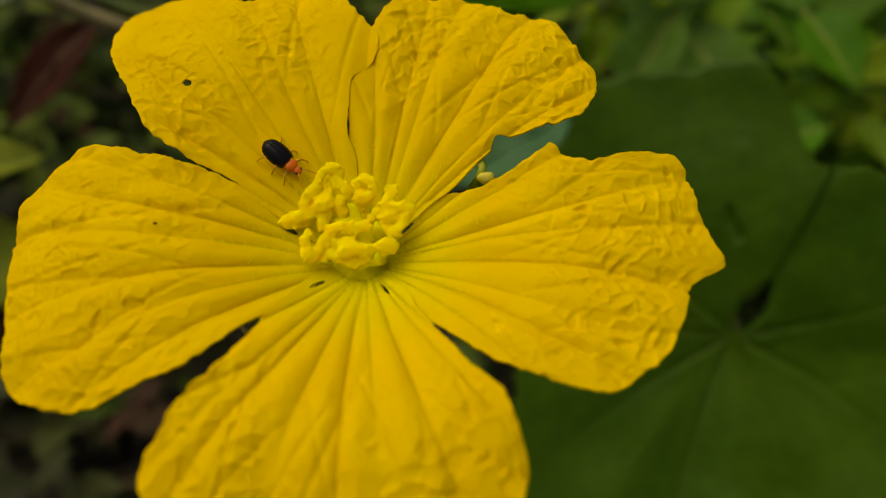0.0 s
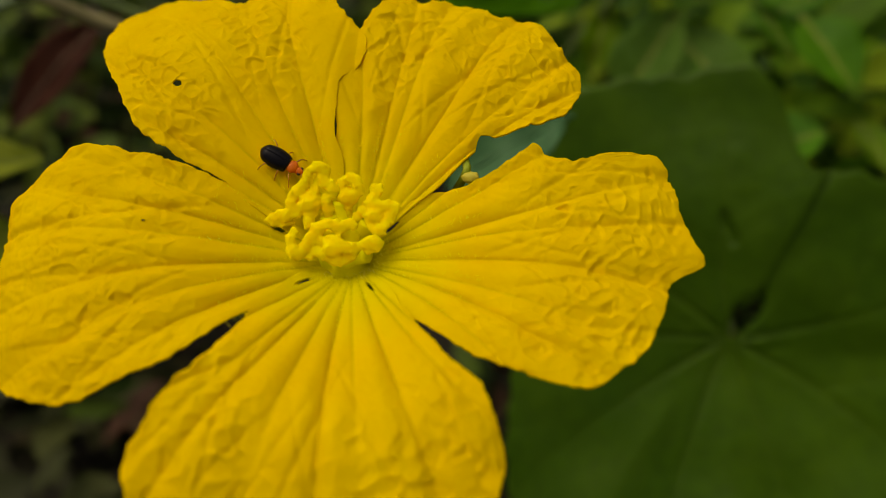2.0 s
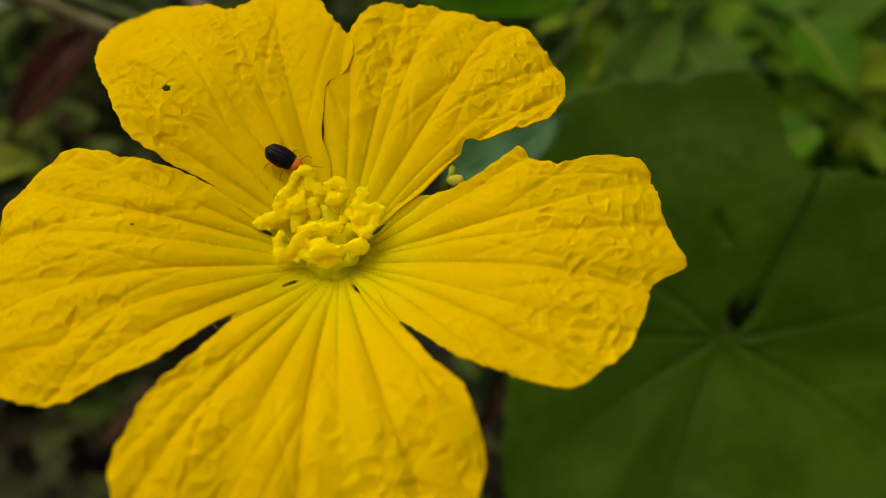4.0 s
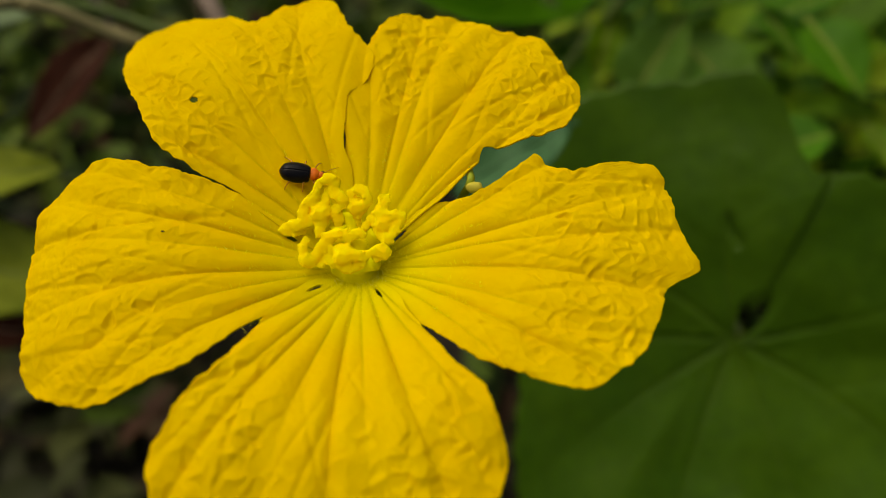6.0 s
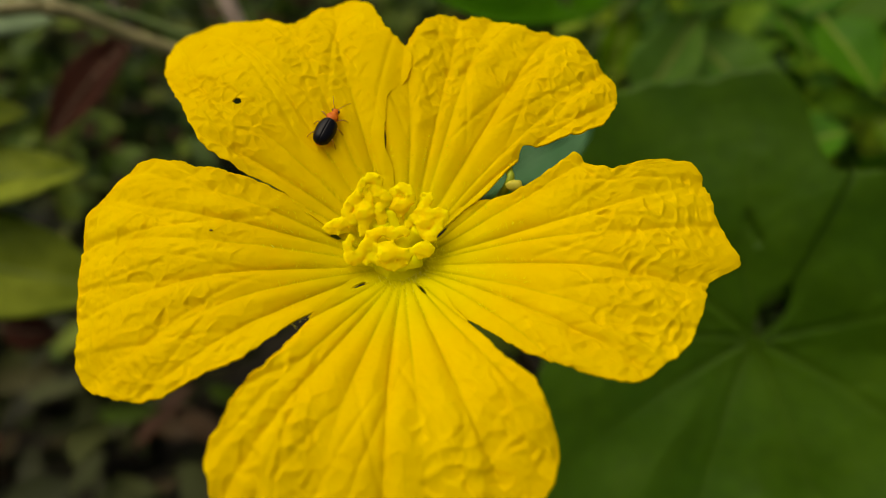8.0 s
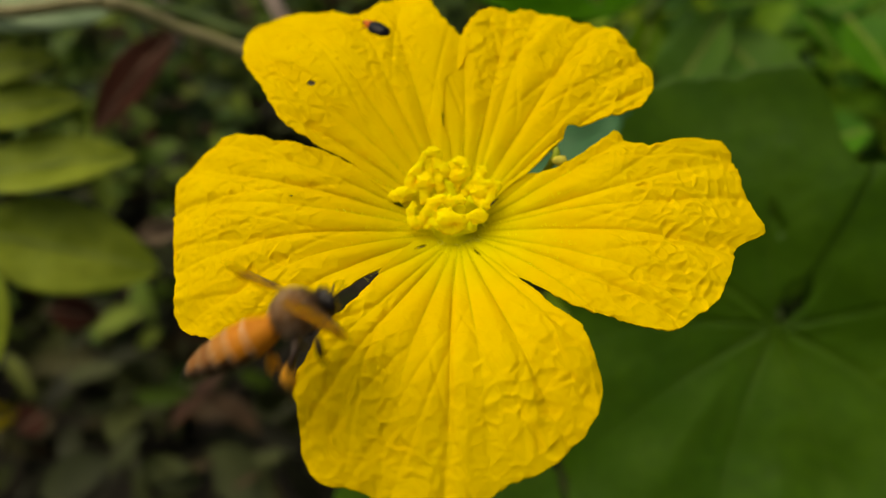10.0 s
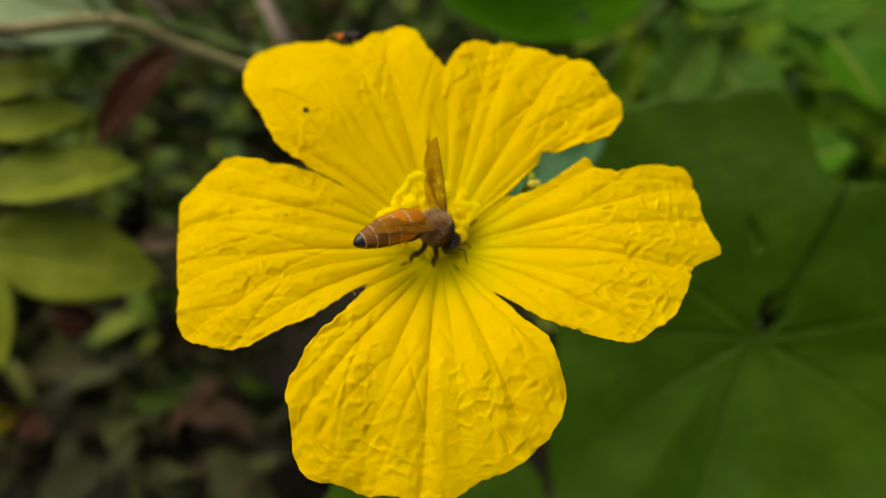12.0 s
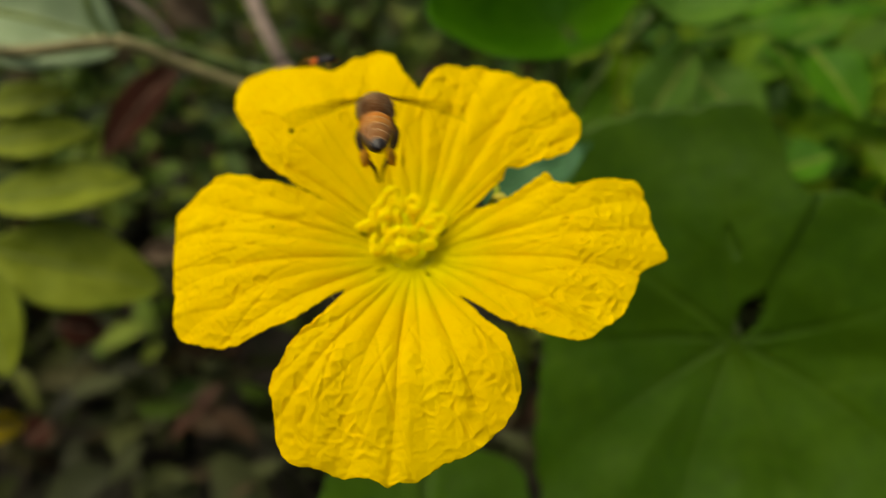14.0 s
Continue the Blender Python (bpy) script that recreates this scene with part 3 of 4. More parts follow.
    part("speck", mesh_of(*ball(sx / 1000, sy / 1000, sz / 1000, 0.00026, 0.00011, 0.00011, 8, 6)), SPECK, fl, "tiny dark speck")
    return fl


flower = build_flower()

# ---------------------------------------------------------------- the big gourd leaf
LEAF_AT = Matrix(((0.9806, 0.0000, -0.1961, 0.1025), (-0.1871, 0.3000, -0.9354, 0.1790), (0.0588, 0.9539, 0.2942, 0.2870), (0, 0, 0, 1)))
LEAF_SINUS = 68.7
LEAF_REACH = [0.0892, 0.0832, 0.0786, 0.0760, 0.069, 0.0655, 0.0925, 0.0935, 0.1005, 0.1083, 0.1096, 0.0921, 0.0760, 0.0775, 0.0880, 0.1000, 0.1220, 0.1420, 0.1500, 0.1480, 0.1360, 0.1240, 0.1099, 0.0953]


def gourd_leaf(name, at, reach, material, label, sinus, seed, teeth=0.02, cupped=0.10, bend=0.0, rise=0.0, pleat=0.0, shade_slit=None, stalk=((0, 0.002, -0.004), (0, 0.02, -0.10), (0.02, 0.05, -0.28)), main=(15, 105, 140, 178, 214, 252, 295, 338)):
    """A lobed leaf round the point where its stalk joins; reach every 15 degrees in metres; sinus: direction of its gap in degrees."""
    SEG, RINGS = 240, 40
    verts, vein = [(0, 0, 0)], [0.05]
    top = max(reach)
    for k in range(1, RINGS + 1):
        rho = k / RINGS
        for s in range(SEG):
            u = (s + 0.5) / SEG
            gap = radians(-0.6 + 34 * max(0.0, 1 - rho / 0.38))
            phi = radians(sinus) + gap + u * (2 * math.pi - 2 * gap)
            R = smooth_round(reach, phi)
            R *= 1 + teeth * (2 * abs((u * 46) % 1 - 0.5) - 0.5) + 0.03 * noise.noise((math.cos(phi) * 3, math.sin(phi) * 3, seed))
            x, y = R * rho * math.cos(phi), R * rho * math.sin(phi)
            rib, fold = 0.0, 0.0
            for a in main:
                d = (phi - radians(a) - 0.22 * math.sin(a) * rho + math.pi) % (2 * math.pi) - math.pi
                if abs(d) < 1.2:
                    off = d * R * rho
                    fold = max(fold, math.exp(-(off / 0.016) ** 2) * min(1.0, R * rho / 0.05) * max(0.0, -math.sin(phi)))
                    rib = max(rib, math.exp(-(off / 0.0012) ** 2) * (1.1 - rho))
                    side = ((R * rho * math.cos(d) - abs(off) * 0.8) / 0.022) % 1 - 0.5
                    rib = max(rib, 0.45 * math.exp(-(side / 0.06) ** 2) * (1 - rho * 0.6) * (abs(d) < 0.4))
            z = cupped * (R * rho) ** 2 / top - bend * max(0.0, y) ** 2 + rise * (math.sqrt(min(0.0, y) ** 2 + 0.00003) - 0.0055) - pleat * fold - 0.0009 * rib + 0.05 * top * noise.noise((x / top * 2.2, y / top * 2.2, seed)) * rho + 0.012 * top * noise.noise((x * 45, y * 45, seed))
            z -= 0.0012 * max(0.0, (u - 0.96) / 0.04)
            verts.append((x, y, z))
            vein.append(rib * 0.25)
    faces = [(0, 1 + s, 2 + s) for s in range(SEG - 1)]
    for k in range(RINGS - 1):
        o = 1 + k * SEG
        faces += [(o + s, o + SEG + s, o + SEG + s + 1, o + s + 1) for s in range(SEG - 1)]
    if shade_slit:
        # a slit cut along the blade to imitate a fold's dark shadow
        def in_slit(f):
            x, y = (sum(verts[i][k] for i in f) / len(f) - shade_slit[k] for k in (0, 1))
            return (x + 0.45 * y) ** 2 / 0.0016 ** 2 + y * y / 0.0060 ** 2 < 1
        faces = [f for f in faces if not in_slit(f)]
    leaf = tagged(new(name), label, "leaf", "gourd leaves")
    leaf.matrix_world = at
    thicken(part("blade", mesh_of(verts, faces, vein=vein), material, leaf), 0.0005)
    p = spline(stalk, 6)
    part("leaf_stalk", mesh_of(*tube(p, [0.0028 - 0.0006 * i / len(p) for i in range(len(p))], 10)), STEM_GREEN, leaf, "green leaf stalk")
    return leaf


gourd_leaf("gourd_leaf", LEAF_AT, LEAF_REACH, GOURD_LEAF, "broad dark green gourd leaf with toothed edge behind the flower", LEAF_SINUS, 3.0, bend=1.7, rise=0.38, pleat=0.0040, shade_slit=(-0.0041, 0.0403))


def facing(at, toward, spin=0.0):
    """A pose whose z looks along toward and whose y is as upright as may be, turned by spin degrees."""
    z = Vector(toward).normalized()
    x = Vector((0, 0, 1)).cross(z).normalized()
    y = z.cross(x)
    return Matrix.Translation(at) @ Matrix((x, y, z)).transposed().to_4x4() @ pose(0, 0, 0, 0, 0, spin)


ROUND = [0.060, 0.062, 0.066, 0.062, 0.056, 0.060, 0.066, 0.070, 0.066, 0.060, 0.056, 0.058, 0.060, 0.056, 0.052, 0.050, 0.046, 0.042, 0.040, 0.042, 0.048, 0.054, 0.058, 0.060]
gourd_leaf("gourd_leaf", facing((0.0400, 0.3050, 0.3790), (-0.25, -0.7, 0.75), 60), [r * 0.92 for r in ROUND], BRIGHT_LEAF, "bright green gourd leaf, half folded, behind the upper petals", 255, 5.0, cupped=1.5)
gourd_leaf("gourd_leaf", facing((0.1000, 0.3600, 0.3720), (0.3, -0.4, 0.85), -30), [r * 0.62 for r in ROUND], GREY_GREEN, "soft green gourd leaf turned up to the sky", 255, 6.0, cupped=0.8)
gourd_leaf("gourd_leaf", facing((-0.0183, 0.1007, 0.2583), (0.0, -0.6, 0.8), 10), [r * 0.66 for r in ROUND], GOURD_LEAF, "dark green gourd leaf below the flower", 80, 8.0)


# ---------------------------------------------------------------- sprig with leaflets, on the flower's other side
def leaf_thing(name, at, length, width, material, label, fold=0.2, droop=0.15, widest=0.4, seed=0, parent=None, rib=None):
    """A leaf: its blade and the midrib that runs on into a short stalk."""
    v, f, w = leaf_blade(length, width, widest, fold, droop, 20, 6, 0.03, 7, seed)
    if parent is None:
        ob = tagged(new(name), label, "leaf")
        blade = part("blade", mesh_of(v, f, vein=w), material, ob)
    else:
        ob = blade = part(name, mesh_of(v, f, vein=w), material, parent, label)
    ob.matrix_world = at
    thicken(blade, 0.0004)
    line = [(-0.06 * length, 0, 0)] + [(u * length, 0, -droop * length * u * u + 0.03 * length * noise.noise((u * 5 + seed, 0, seed * 3.1))) for u in (0.02, 0.2, 0.4, 0.6, 0.8, 0.97)]
    p = spline(line, 4)
    part("midrib", mesh_of(*tube(p, [0.0006 + 0.012 * width * (1 - i / len(p)) for i in range(len(p))], 6)), rib or RIB, ob, "paler midrib")
    return ob


def reach_to(base, tip, toward):
    """A pose at base whose x points to tip and whose z leans towards toward; and the length."""
    x = Vector(tip) - Vector(base)
    n = x.length
    x.normalize()
    z = Vector(toward)
    z = (z - x * z.dot(x)).normalized()
    y = z.cross(x)
    return Matrix.Translation(base) @ Matrix((x, y, z)).transposed().to_4x4(), n


SPRIG = [
    ((-0.1983, 0.1850, 0.3250), (-0.1354, 0.1989, 0.2976), 0.038, (0.1, -0.6, 0.8)),
    ((-0.1981, 0.1943, 0.3401), (-0.1432, 0.2202, 0.3401), 0.029, (0.1, -0.4, 0.9)),
    ((-0.2038, 0.2118, 0.3567), (-0.1630, 0.2294, 0.3590), 0.024, (0.0, -0.5, 0.9)),
    ((-0.2087, 0.2255, 0.3664), (-0.1741, 0.2398, 0.3720), 0.020, (0.0, -0.5, 0.9)),
    ((-0.1989, 0.1808, 0.3197), (-0.1836, 0.1520, 0.2862), 0.030, (0.0, -0.7, 0.6)),
    ((-0.1997, 0.1853, 0.3275), (-0.2249, 0.1587, 0.3270), 0.036, (0.0, -0.7, 0.6)),
    ((-0.1993, 0.1968, 0.3468), (-0.2236, 0.1784, 0.3564), 0.030, (0.0, -0.7, 0.6)),
    ((-0.2042, 0.2135, 0.3614), (-0.2235, 0.2021, 0.3757), 0.026, (0.0, -0.7, 0.6)),
]
sprig = tagged(new("leafy_sprig"), "leafy sprig with smooth olive green leaflets", "plant")
part("twig", mesh_of(*tube(spline([(-0.2195, 0.2477, 0.3785), (-0.2044, 0.2125, 0.3593), (-0.1994, 0.1957, 0.3449), (-0.1997, 0.1829, 0.3238), (-0.2323, 0.1741, 0.2539), (-0.2700, 0.1113, 0.0747)], 6), [0.0007] * 12 + [0.0010] * 19, 8)), STEM_GREEN, sprig, "thin green twig")
for n, (base, tip, width, toward) in enumerate(SPRIG):
    m, length = reach_to(base, tip, toward)
    leaf_thing("leaflet", m, length, width, SPRIG_LEAF, "", 0.22, 0.08, 0.45, n * 1.3, sprig)


# ---------------------------------------------------------------- stems, dry leaves and bits behind
def stem(name, pts, radii, material, label):
    """A stem of several joints, each with the swollen node at its start."""
    p = spline(pts, 8)
    r = [radii[0] + (radii[1] - radii[0]) * i / (len(p) - 1) * (1 + 0.15 * noise.noise((i * 0.7, 0, radii[0] * 1e4))) for i in range(len(p))]
    thing = tagged(new(name), label, "stem")
    for i in range(0, len(p) - 1, 16):
        q = p[i:i + 17]
        if len(q) < 2:
            continue
        k = [1.25, 1.15, 1.05] + [1.0] * 40
        part("joint", mesh_of(*tube(q, [a * b for a, b in zip(r[i:i + 17], k)], 10)), material, thing)
    return thing


stem("vine_stem", [(-0.2284, 0.2068, 0.4045), (-0.1791, 0.2183, 0.3938), (-0.1427, 0.2292, 0.3937), (-0.1198, 0.2372, 0.3812), (-0.0952, 0.2433, 0.3690), (-0.0513, 0.2497, 0.3535)], (0.0024, 0.0026), STEM_OLIVE, "olive tan vine stem crossing behind the flower")
stem("vine_stem", [(-0.1645, 0.2573, 0.4175), (-0.1632, 0.2537, 0.3967), (-0.1553, 0.2557, 0.3872), (-0.1393, 0.2731, 0.3795), (-0.1097, 0.2811, 0.3660), (-0.0580, 0.2902, 0.3517)], (0.0018, 0.0018), STEM_GREEN, "thin green vine stem")
stem("twig", [(-0.1127, 0.3022, 0.4134), (-0.1008, 0.2807, 0.3928), (-0.0890, 0.2678, 0.3720), (-0.0783, 0.2667, 0.3320)], (0.0036, 0.0032), STEM_GREY, "grey brown woody twig")
stem("twig", [(-0.2016, 0.3272, 0.4054), (-0.1788, 0.3241, 0.3863), (-0.1659, 0.3258, 0.3681), (-0.1641, 0.3309, 0.3446)], (0.0024, 0.0018), STEM_GREY, "grey brown woody twig")

for base, tip, width, mat_, label, toward in (
    ((-0.2168, 0.2441, 0.4056), (-0.1585, 0.2666, 0.3909), 0.084, GREY_LEAF, "pale grey green leaf", (0, -0.5, 0.9)),
    ((0.0379, 0.1864, 0.3674), (0.0017, 0.1726, 0.3563), 0.022, SHEEN_LEAF, "added blue green leaf imitating sky sheen on the big leaf", (-0.3, -0.6, 0.8)),
    ((-0.1740, 0.3504, 0.3481), (-0.2205, 0.3101, 0.3093), 0.024, DRY_LEAF, "curled dry reddish brown leaf", (0, -0.8, 0.5)),
    ((-0.1693, 0.3410, 0.3910), (-0.1476, 0.3451, 0.3687), 0.022, TAN_LEAF, "small dry tan leaf, curled", (0, -0.8, 0.5)),
    ((-0.2458, 0.2639, 0.2210), (-0.2226, 0.2717, 0.2085), 0.02, DRY_LEAF, "dry reddish brown leaf", (0.1, -0.8, 0.5)),
    ((-0.1986, 0.2921, 0.2522), (-0.1761, 0.3031, 0.2492), 0.014, TAN_LEAF, "small dry tan leaf, curled", (0, -0.8, 0.5)),
    ((-0.2644, 0.2491, 0.1542), (-0.2756, 0.2365, 0.1528), 0.02, DRY_LEAF, "dry reddish brown leaf", (0, -0.8, 0.5)),
    ((-0.2715, 0.2109, 0.1916), (-0.2527, 0.2215, 0.1833), 0.017, SHADED_PETAL, "yellow petal among the undergrowth, shade put into its colour", (0, -0.8, 0.5)),
):
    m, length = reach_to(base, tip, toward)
    leaf_thing("leaf", m, length, width, mat_, label, 0.35, 0.2, 0.45, length * 50, rib=RIB if mat_ is GREY_LEAF else SHEEN_LEAF if mat_ is SHEEN_LEAF else RIB_DRY)

# pointed leaves of the hedge beyond the big leaf
for base, tip, width, mat_, toward in (
    ((0.0915, 0.3247, 0.3154), (0.1126, 0.3350, 0.3606), 0.036, GREY_GREEN, (-0.3, -0.5, 0.8)),
    ((0.1439, 0.3090, 0.3186), (0.1128, 0.3441, 0.3549), 0.040, GREY_GREEN, (-0.1, -0.4, 0.9)),
    ((0.2370, 0.3724, 0.3673), (0.1172, 0.3962, 0.3533), 0.016, BRIGHT_LEAF, (0, -0.4, 0.9)),
    ((0.2224, 0.3998, 0.3527), (0.1682, 0.3964, 0.3354), 0.026, BRIGHT_LEAF, (0.2, -0.4, 0.9)),
    ((0.1726, 0.3868, 0.3467), (0.1934, 0.3603, 0.3279), 0.024, BRIGHT_LEAF, (0.1, -0.3, 0.9)),
    ((0.1914, 0.3670, 0.3456), (0.2094, 0.3265, 0.3239), 0.034, BRIGHT_LEAF, (-0.2, -0.4, 0.9)),
    ((0.1676, 0.3123, 0.2972), (0.1879, 0.3078, 0.3093), 0.030, BRIGHT_LEAF, (0.2, -0.4, 0.9)),
    ((0.2225, 0.3842, 0.3048), (0.2366, 0.3637, 0.3364), 0.020, LIME_LEAF, (0, -0.3, 0.9)),
    ((0.0833, 0.3703, 0.3147), (0.0908, 0.3811, 0.3527), 0.020, LIME_LEAF, (0, -0.4, 0.9)),
    ((0.1660, 0.4449, 0.3492), (0.2053, 0.4335, 0.3654), 0.030, BRIGHT_LEAF, (0, -0.4, 0.9)),
    ((0.2404, 0.3663, 0.2860), (0.2467, 0.3321, 0.2764), 0.022, LIME_LEAF, (0, -0.3, 0.9)),
):
    m, length = reach_to(base, tip, toward)
    leaf_thing("leaf", m, length, width, mat_, "pointed " + ("grey green" if mat_ is GREY_GREEN else "lime green" if mat_ is LIME_LEAF else "bright green") + " leaf in the hedge", 0.3, 0.15, 0.4, length * 90)

# small bud behind the gap between two petals
bud = tagged(new("flower_bud"), "small pale yellow bud beside a pointed green stalk", "bud")
part("bud_body", mesh_of(*ball(*(0.0059, 0.0822, 0.4043), 0.0012, 0.0009, 0.0009, 14, 10, 0.25)), BUD, bud)
part("bud_stalk", mesh_of(*tube(spline([(0.0051, 0.0847, 0.4067), (0.0053, 0.0841, 0.4056), (0.0048, 0.0834, 0.4033), (-0.0006, 0.0933, 0.3878)], 5), [0.0001, 0.0002, 0.0003, 0.0004, 0.00045, 0.0005] + [0.0006] * 10, 8)), SPIKE, bud, "yellow green pointed stalk")


young = tagged(new("young_bud"), "small pale green bud in the gap of the big leaf", "bud")
part("bud_body", mesh_of(*ball(0.1095, 0.1880, 0.3113, 0.0030, 0.0026, 0.0034, 16, 12, 0.2)), RIB, young)
part("bud_stalk", mesh_of(*tube(spline([(0.1095, 0.1880, 0.3113), (0.1059, 0.1895, 0.3012), (0.1123, 0.2075, 0.2822)], 5), [0.0013] * 11, 8)), STEM_GREEN, young, "thin green stalk")


# ---------------------------------------------------------------- undergrowth
def undergrowth(name, material, count, seed, where, size, label):
    rng = random.Random(seed)
    verts, faces = [], []
    nu, nv = 5, 1
    for _ in range(count):
        p = Vector(where(rng))
        x = Vector((rng.gauss(0, 1), rng.gauss(0, 1), rng.gauss(0.1, 0.6))).normalized()
        z = Vector((rng.gauss(0, 0.6), rng.gauss(-0.5, 0.5), rng.uniform(0.3, 1.2)))
        z = (z - x * z.dot(x)).normalized()
        y = z.cross(x)
        n = rng.uniform(*size)
        w = n * rng.uniform(0.25, 0.6)
        o = len(verts)
        for i in range(nu + 1):
            u = i / nu
            half = w / 2 * math.sin(math.pi * min(0.98, 0.03 + u * 0.96)) ** 0.7
            c = p + x * n * u - z * n * 0.25 * u * u
            verts += [c - y * half + z * half * 0.3, c, c + y * half + z * half * 0.3]
        faces += [(o + i * 3 + j, o + i * 3 + 3 + j, o + i * 3 + 4 + j, o + i * 3 + 1 + j) for i in range(nu) for j in range(2)]
    tagged(part(name, mesh_of(verts, faces), material), label, "undergrowth", kind="stuff")


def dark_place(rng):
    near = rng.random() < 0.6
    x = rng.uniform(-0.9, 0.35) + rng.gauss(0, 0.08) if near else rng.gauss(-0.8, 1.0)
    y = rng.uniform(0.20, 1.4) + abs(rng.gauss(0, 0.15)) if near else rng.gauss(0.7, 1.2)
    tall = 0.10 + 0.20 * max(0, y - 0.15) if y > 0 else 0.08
    # hollow in the leaves, cleared to fit the camera's view; dark soil imitates shade
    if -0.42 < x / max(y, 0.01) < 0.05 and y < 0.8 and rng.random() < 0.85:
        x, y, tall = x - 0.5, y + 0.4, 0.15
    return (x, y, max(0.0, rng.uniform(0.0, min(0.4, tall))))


def green_place(rng):
    if rng.random() < 0.55:
        y = rng.uniform(0.36, 1.4)
        x = rng.uniform(0.05, 0.25) + rng.uniform(0.0, 0.75) * (0.4 + y)
        return (x, y, rng.uniform(0.0, 0.18 + 0.24 * min(1, y)))
    x, y = 0.35 + abs(rng.gauss(0, 1.1)), rng.gauss(0.7, 1.2)
    return (x, y, rng.uniform(0.0, 0.12 + 0.2 * max(0.0, min(1, y))))


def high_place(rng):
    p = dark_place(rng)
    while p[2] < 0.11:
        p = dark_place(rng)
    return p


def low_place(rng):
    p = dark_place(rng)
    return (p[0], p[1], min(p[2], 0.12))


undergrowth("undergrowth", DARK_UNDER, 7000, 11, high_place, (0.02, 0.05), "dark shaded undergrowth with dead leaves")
undergrowth("low_undergrowth", SHADE_LEAVES, 9000, 14, low_place, (0.02, 0.05), "low leaves near the soil, shade put into their colour")
undergrowth("hedge_foliage", GREEN_UNDER, 8000, 12, green_place, (0.02, 0.08), "bright green foliage behind the big leaf")


def weed_place(rng):
    far, turn = abs(rng.gauss(0.0, 1.9)) + 0.3, rng.uniform(0, 2 * math.pi)
    return (far * math.cos(turn), 0.6 + far * math.sin(turn), rng.uniform(0.0, 0.10))


undergrowth("ground_weeds", SHADE_LEAVES, 9000, 13, weed_place, (0.02, 0.07), "low weeds scattered over the soil, shade put into their colour")


# ---------------------------------------------------------------- the beetle
MM = 0.001


def scaled(pieces, k=MM):
    v, f = pieces
    return [Vector(p) * k for p in v], f


def elytron(side):
    """One hard wing cover, a quarter of a long rounded shell, with its own rim."""
    verts, faces, n, m = [], [], 22, 12
    for i in range(n + 1):
        u = i / n
        x = 1.05 - 4.35 * u
        w = 1.52 * (0.80 + 0.24 * math.sin(math.pi * min(1, u * 1.15)) - 0.03) * (1 - max(0, (u - 0.80) / 0.20) ** 2.2 * 0.86) * (0.86 + 0.14 * min(1, u / 0.06))
        h = 1.20 * (0.66 + 0.34 * math.sin(math.pi * min(1, 0.15 + u * 0.72))) * (1 - max(0, (u - 0.74) / 0.26) ** 2 * 0.75)
        for j in range(m + 1):
            a = math.pi / 2 * j / m
            y = w * math.sin(a)
            z = 0.25 + h * math.cos(a) if j < m else 0.16
            verts.append((x, side * y, z))
    for i in range(n):
        for j in range(m):
            q = (i * (m + 1) + j, (i + 1) * (m + 1) + j, (i + 1) * (m + 1) + j + 1, i * (m + 1) + j + 1)
            faces.append(q if side < 0 else q[::-1])
    return scaled((verts, faces))


def leg(points, radii, seg=7):
    pts = spline(points, 4)
    r = [radii[0] + (radii[1] - radii[0]) * i / (len(pts) - 1) for i in range(len(pts))]
    return scaled(tube(pts, r, seg))


def build_beetle():
    b = tagged(new("leaf_beetle"), "small black leaf beetle with orange head and thorax", "beetle")
    for side in (1, -1):
        thicken(part("wing_cover", mesh_of(*elytron(side)), ELYTRA, b, "glossy black wing cover"), 0.00008)
    part("abdomen", mesh_of(*scaled(ball(-1.2, 0, 0.2, 2.15, 1.3, 0.5))), BEETLE_ORANGE, b, "orange abdomen")
    part("thorax", mesh_of(*scaled(ball(1.60, 0, 0.55, 0.85, 0.92, 0.60, 20, 12))), BEETLE_ORANGE, b, "orange thorax")
    head = part("head", mesh_of(*scaled(ball(2.65, 0, 0.40, 0.62, 0.58, 0.48, 18, 12))), BEETLE_ORANGE, b, "orange head")
    for side in (1, -1):
        part("eye", mesh_of(*scaled(ball(2.85, side * 0.46, 0.52, 0.24, 0.20, 0.24, 12, 8))), BLACK, head, "black eye")
        part("antenna", mesh_of(*leg([(3.1, side * 0.2, 0.55), (3.4, side * 0.55, 0.95), (4.2, side * 1.0, 0.9), (5.0, side * 1.5, 0.6)], (0.07, 0.05))), BEETLE_LEG, head, "thin amber antenna")
        for x, fx in ((1.5, 1.2), (0.2, 0.1), (-1.2, -1.4)):
            part("leg", mesh_of(*leg([(x, side * 0.7, 0.2), (x + 0.4 * fx, side * 1.6, 0.35), (x + 0.7 * fx, side * 2.1, -0.3), (x + 0.9 * fx, side * 2.5, -1.15), (x + 1.3 * fx, side * 2.8, -1.3)], (0.12, 0.05))), BEETLE_LEG, b, "amber leg")
    return b


beetle = build_beetle()


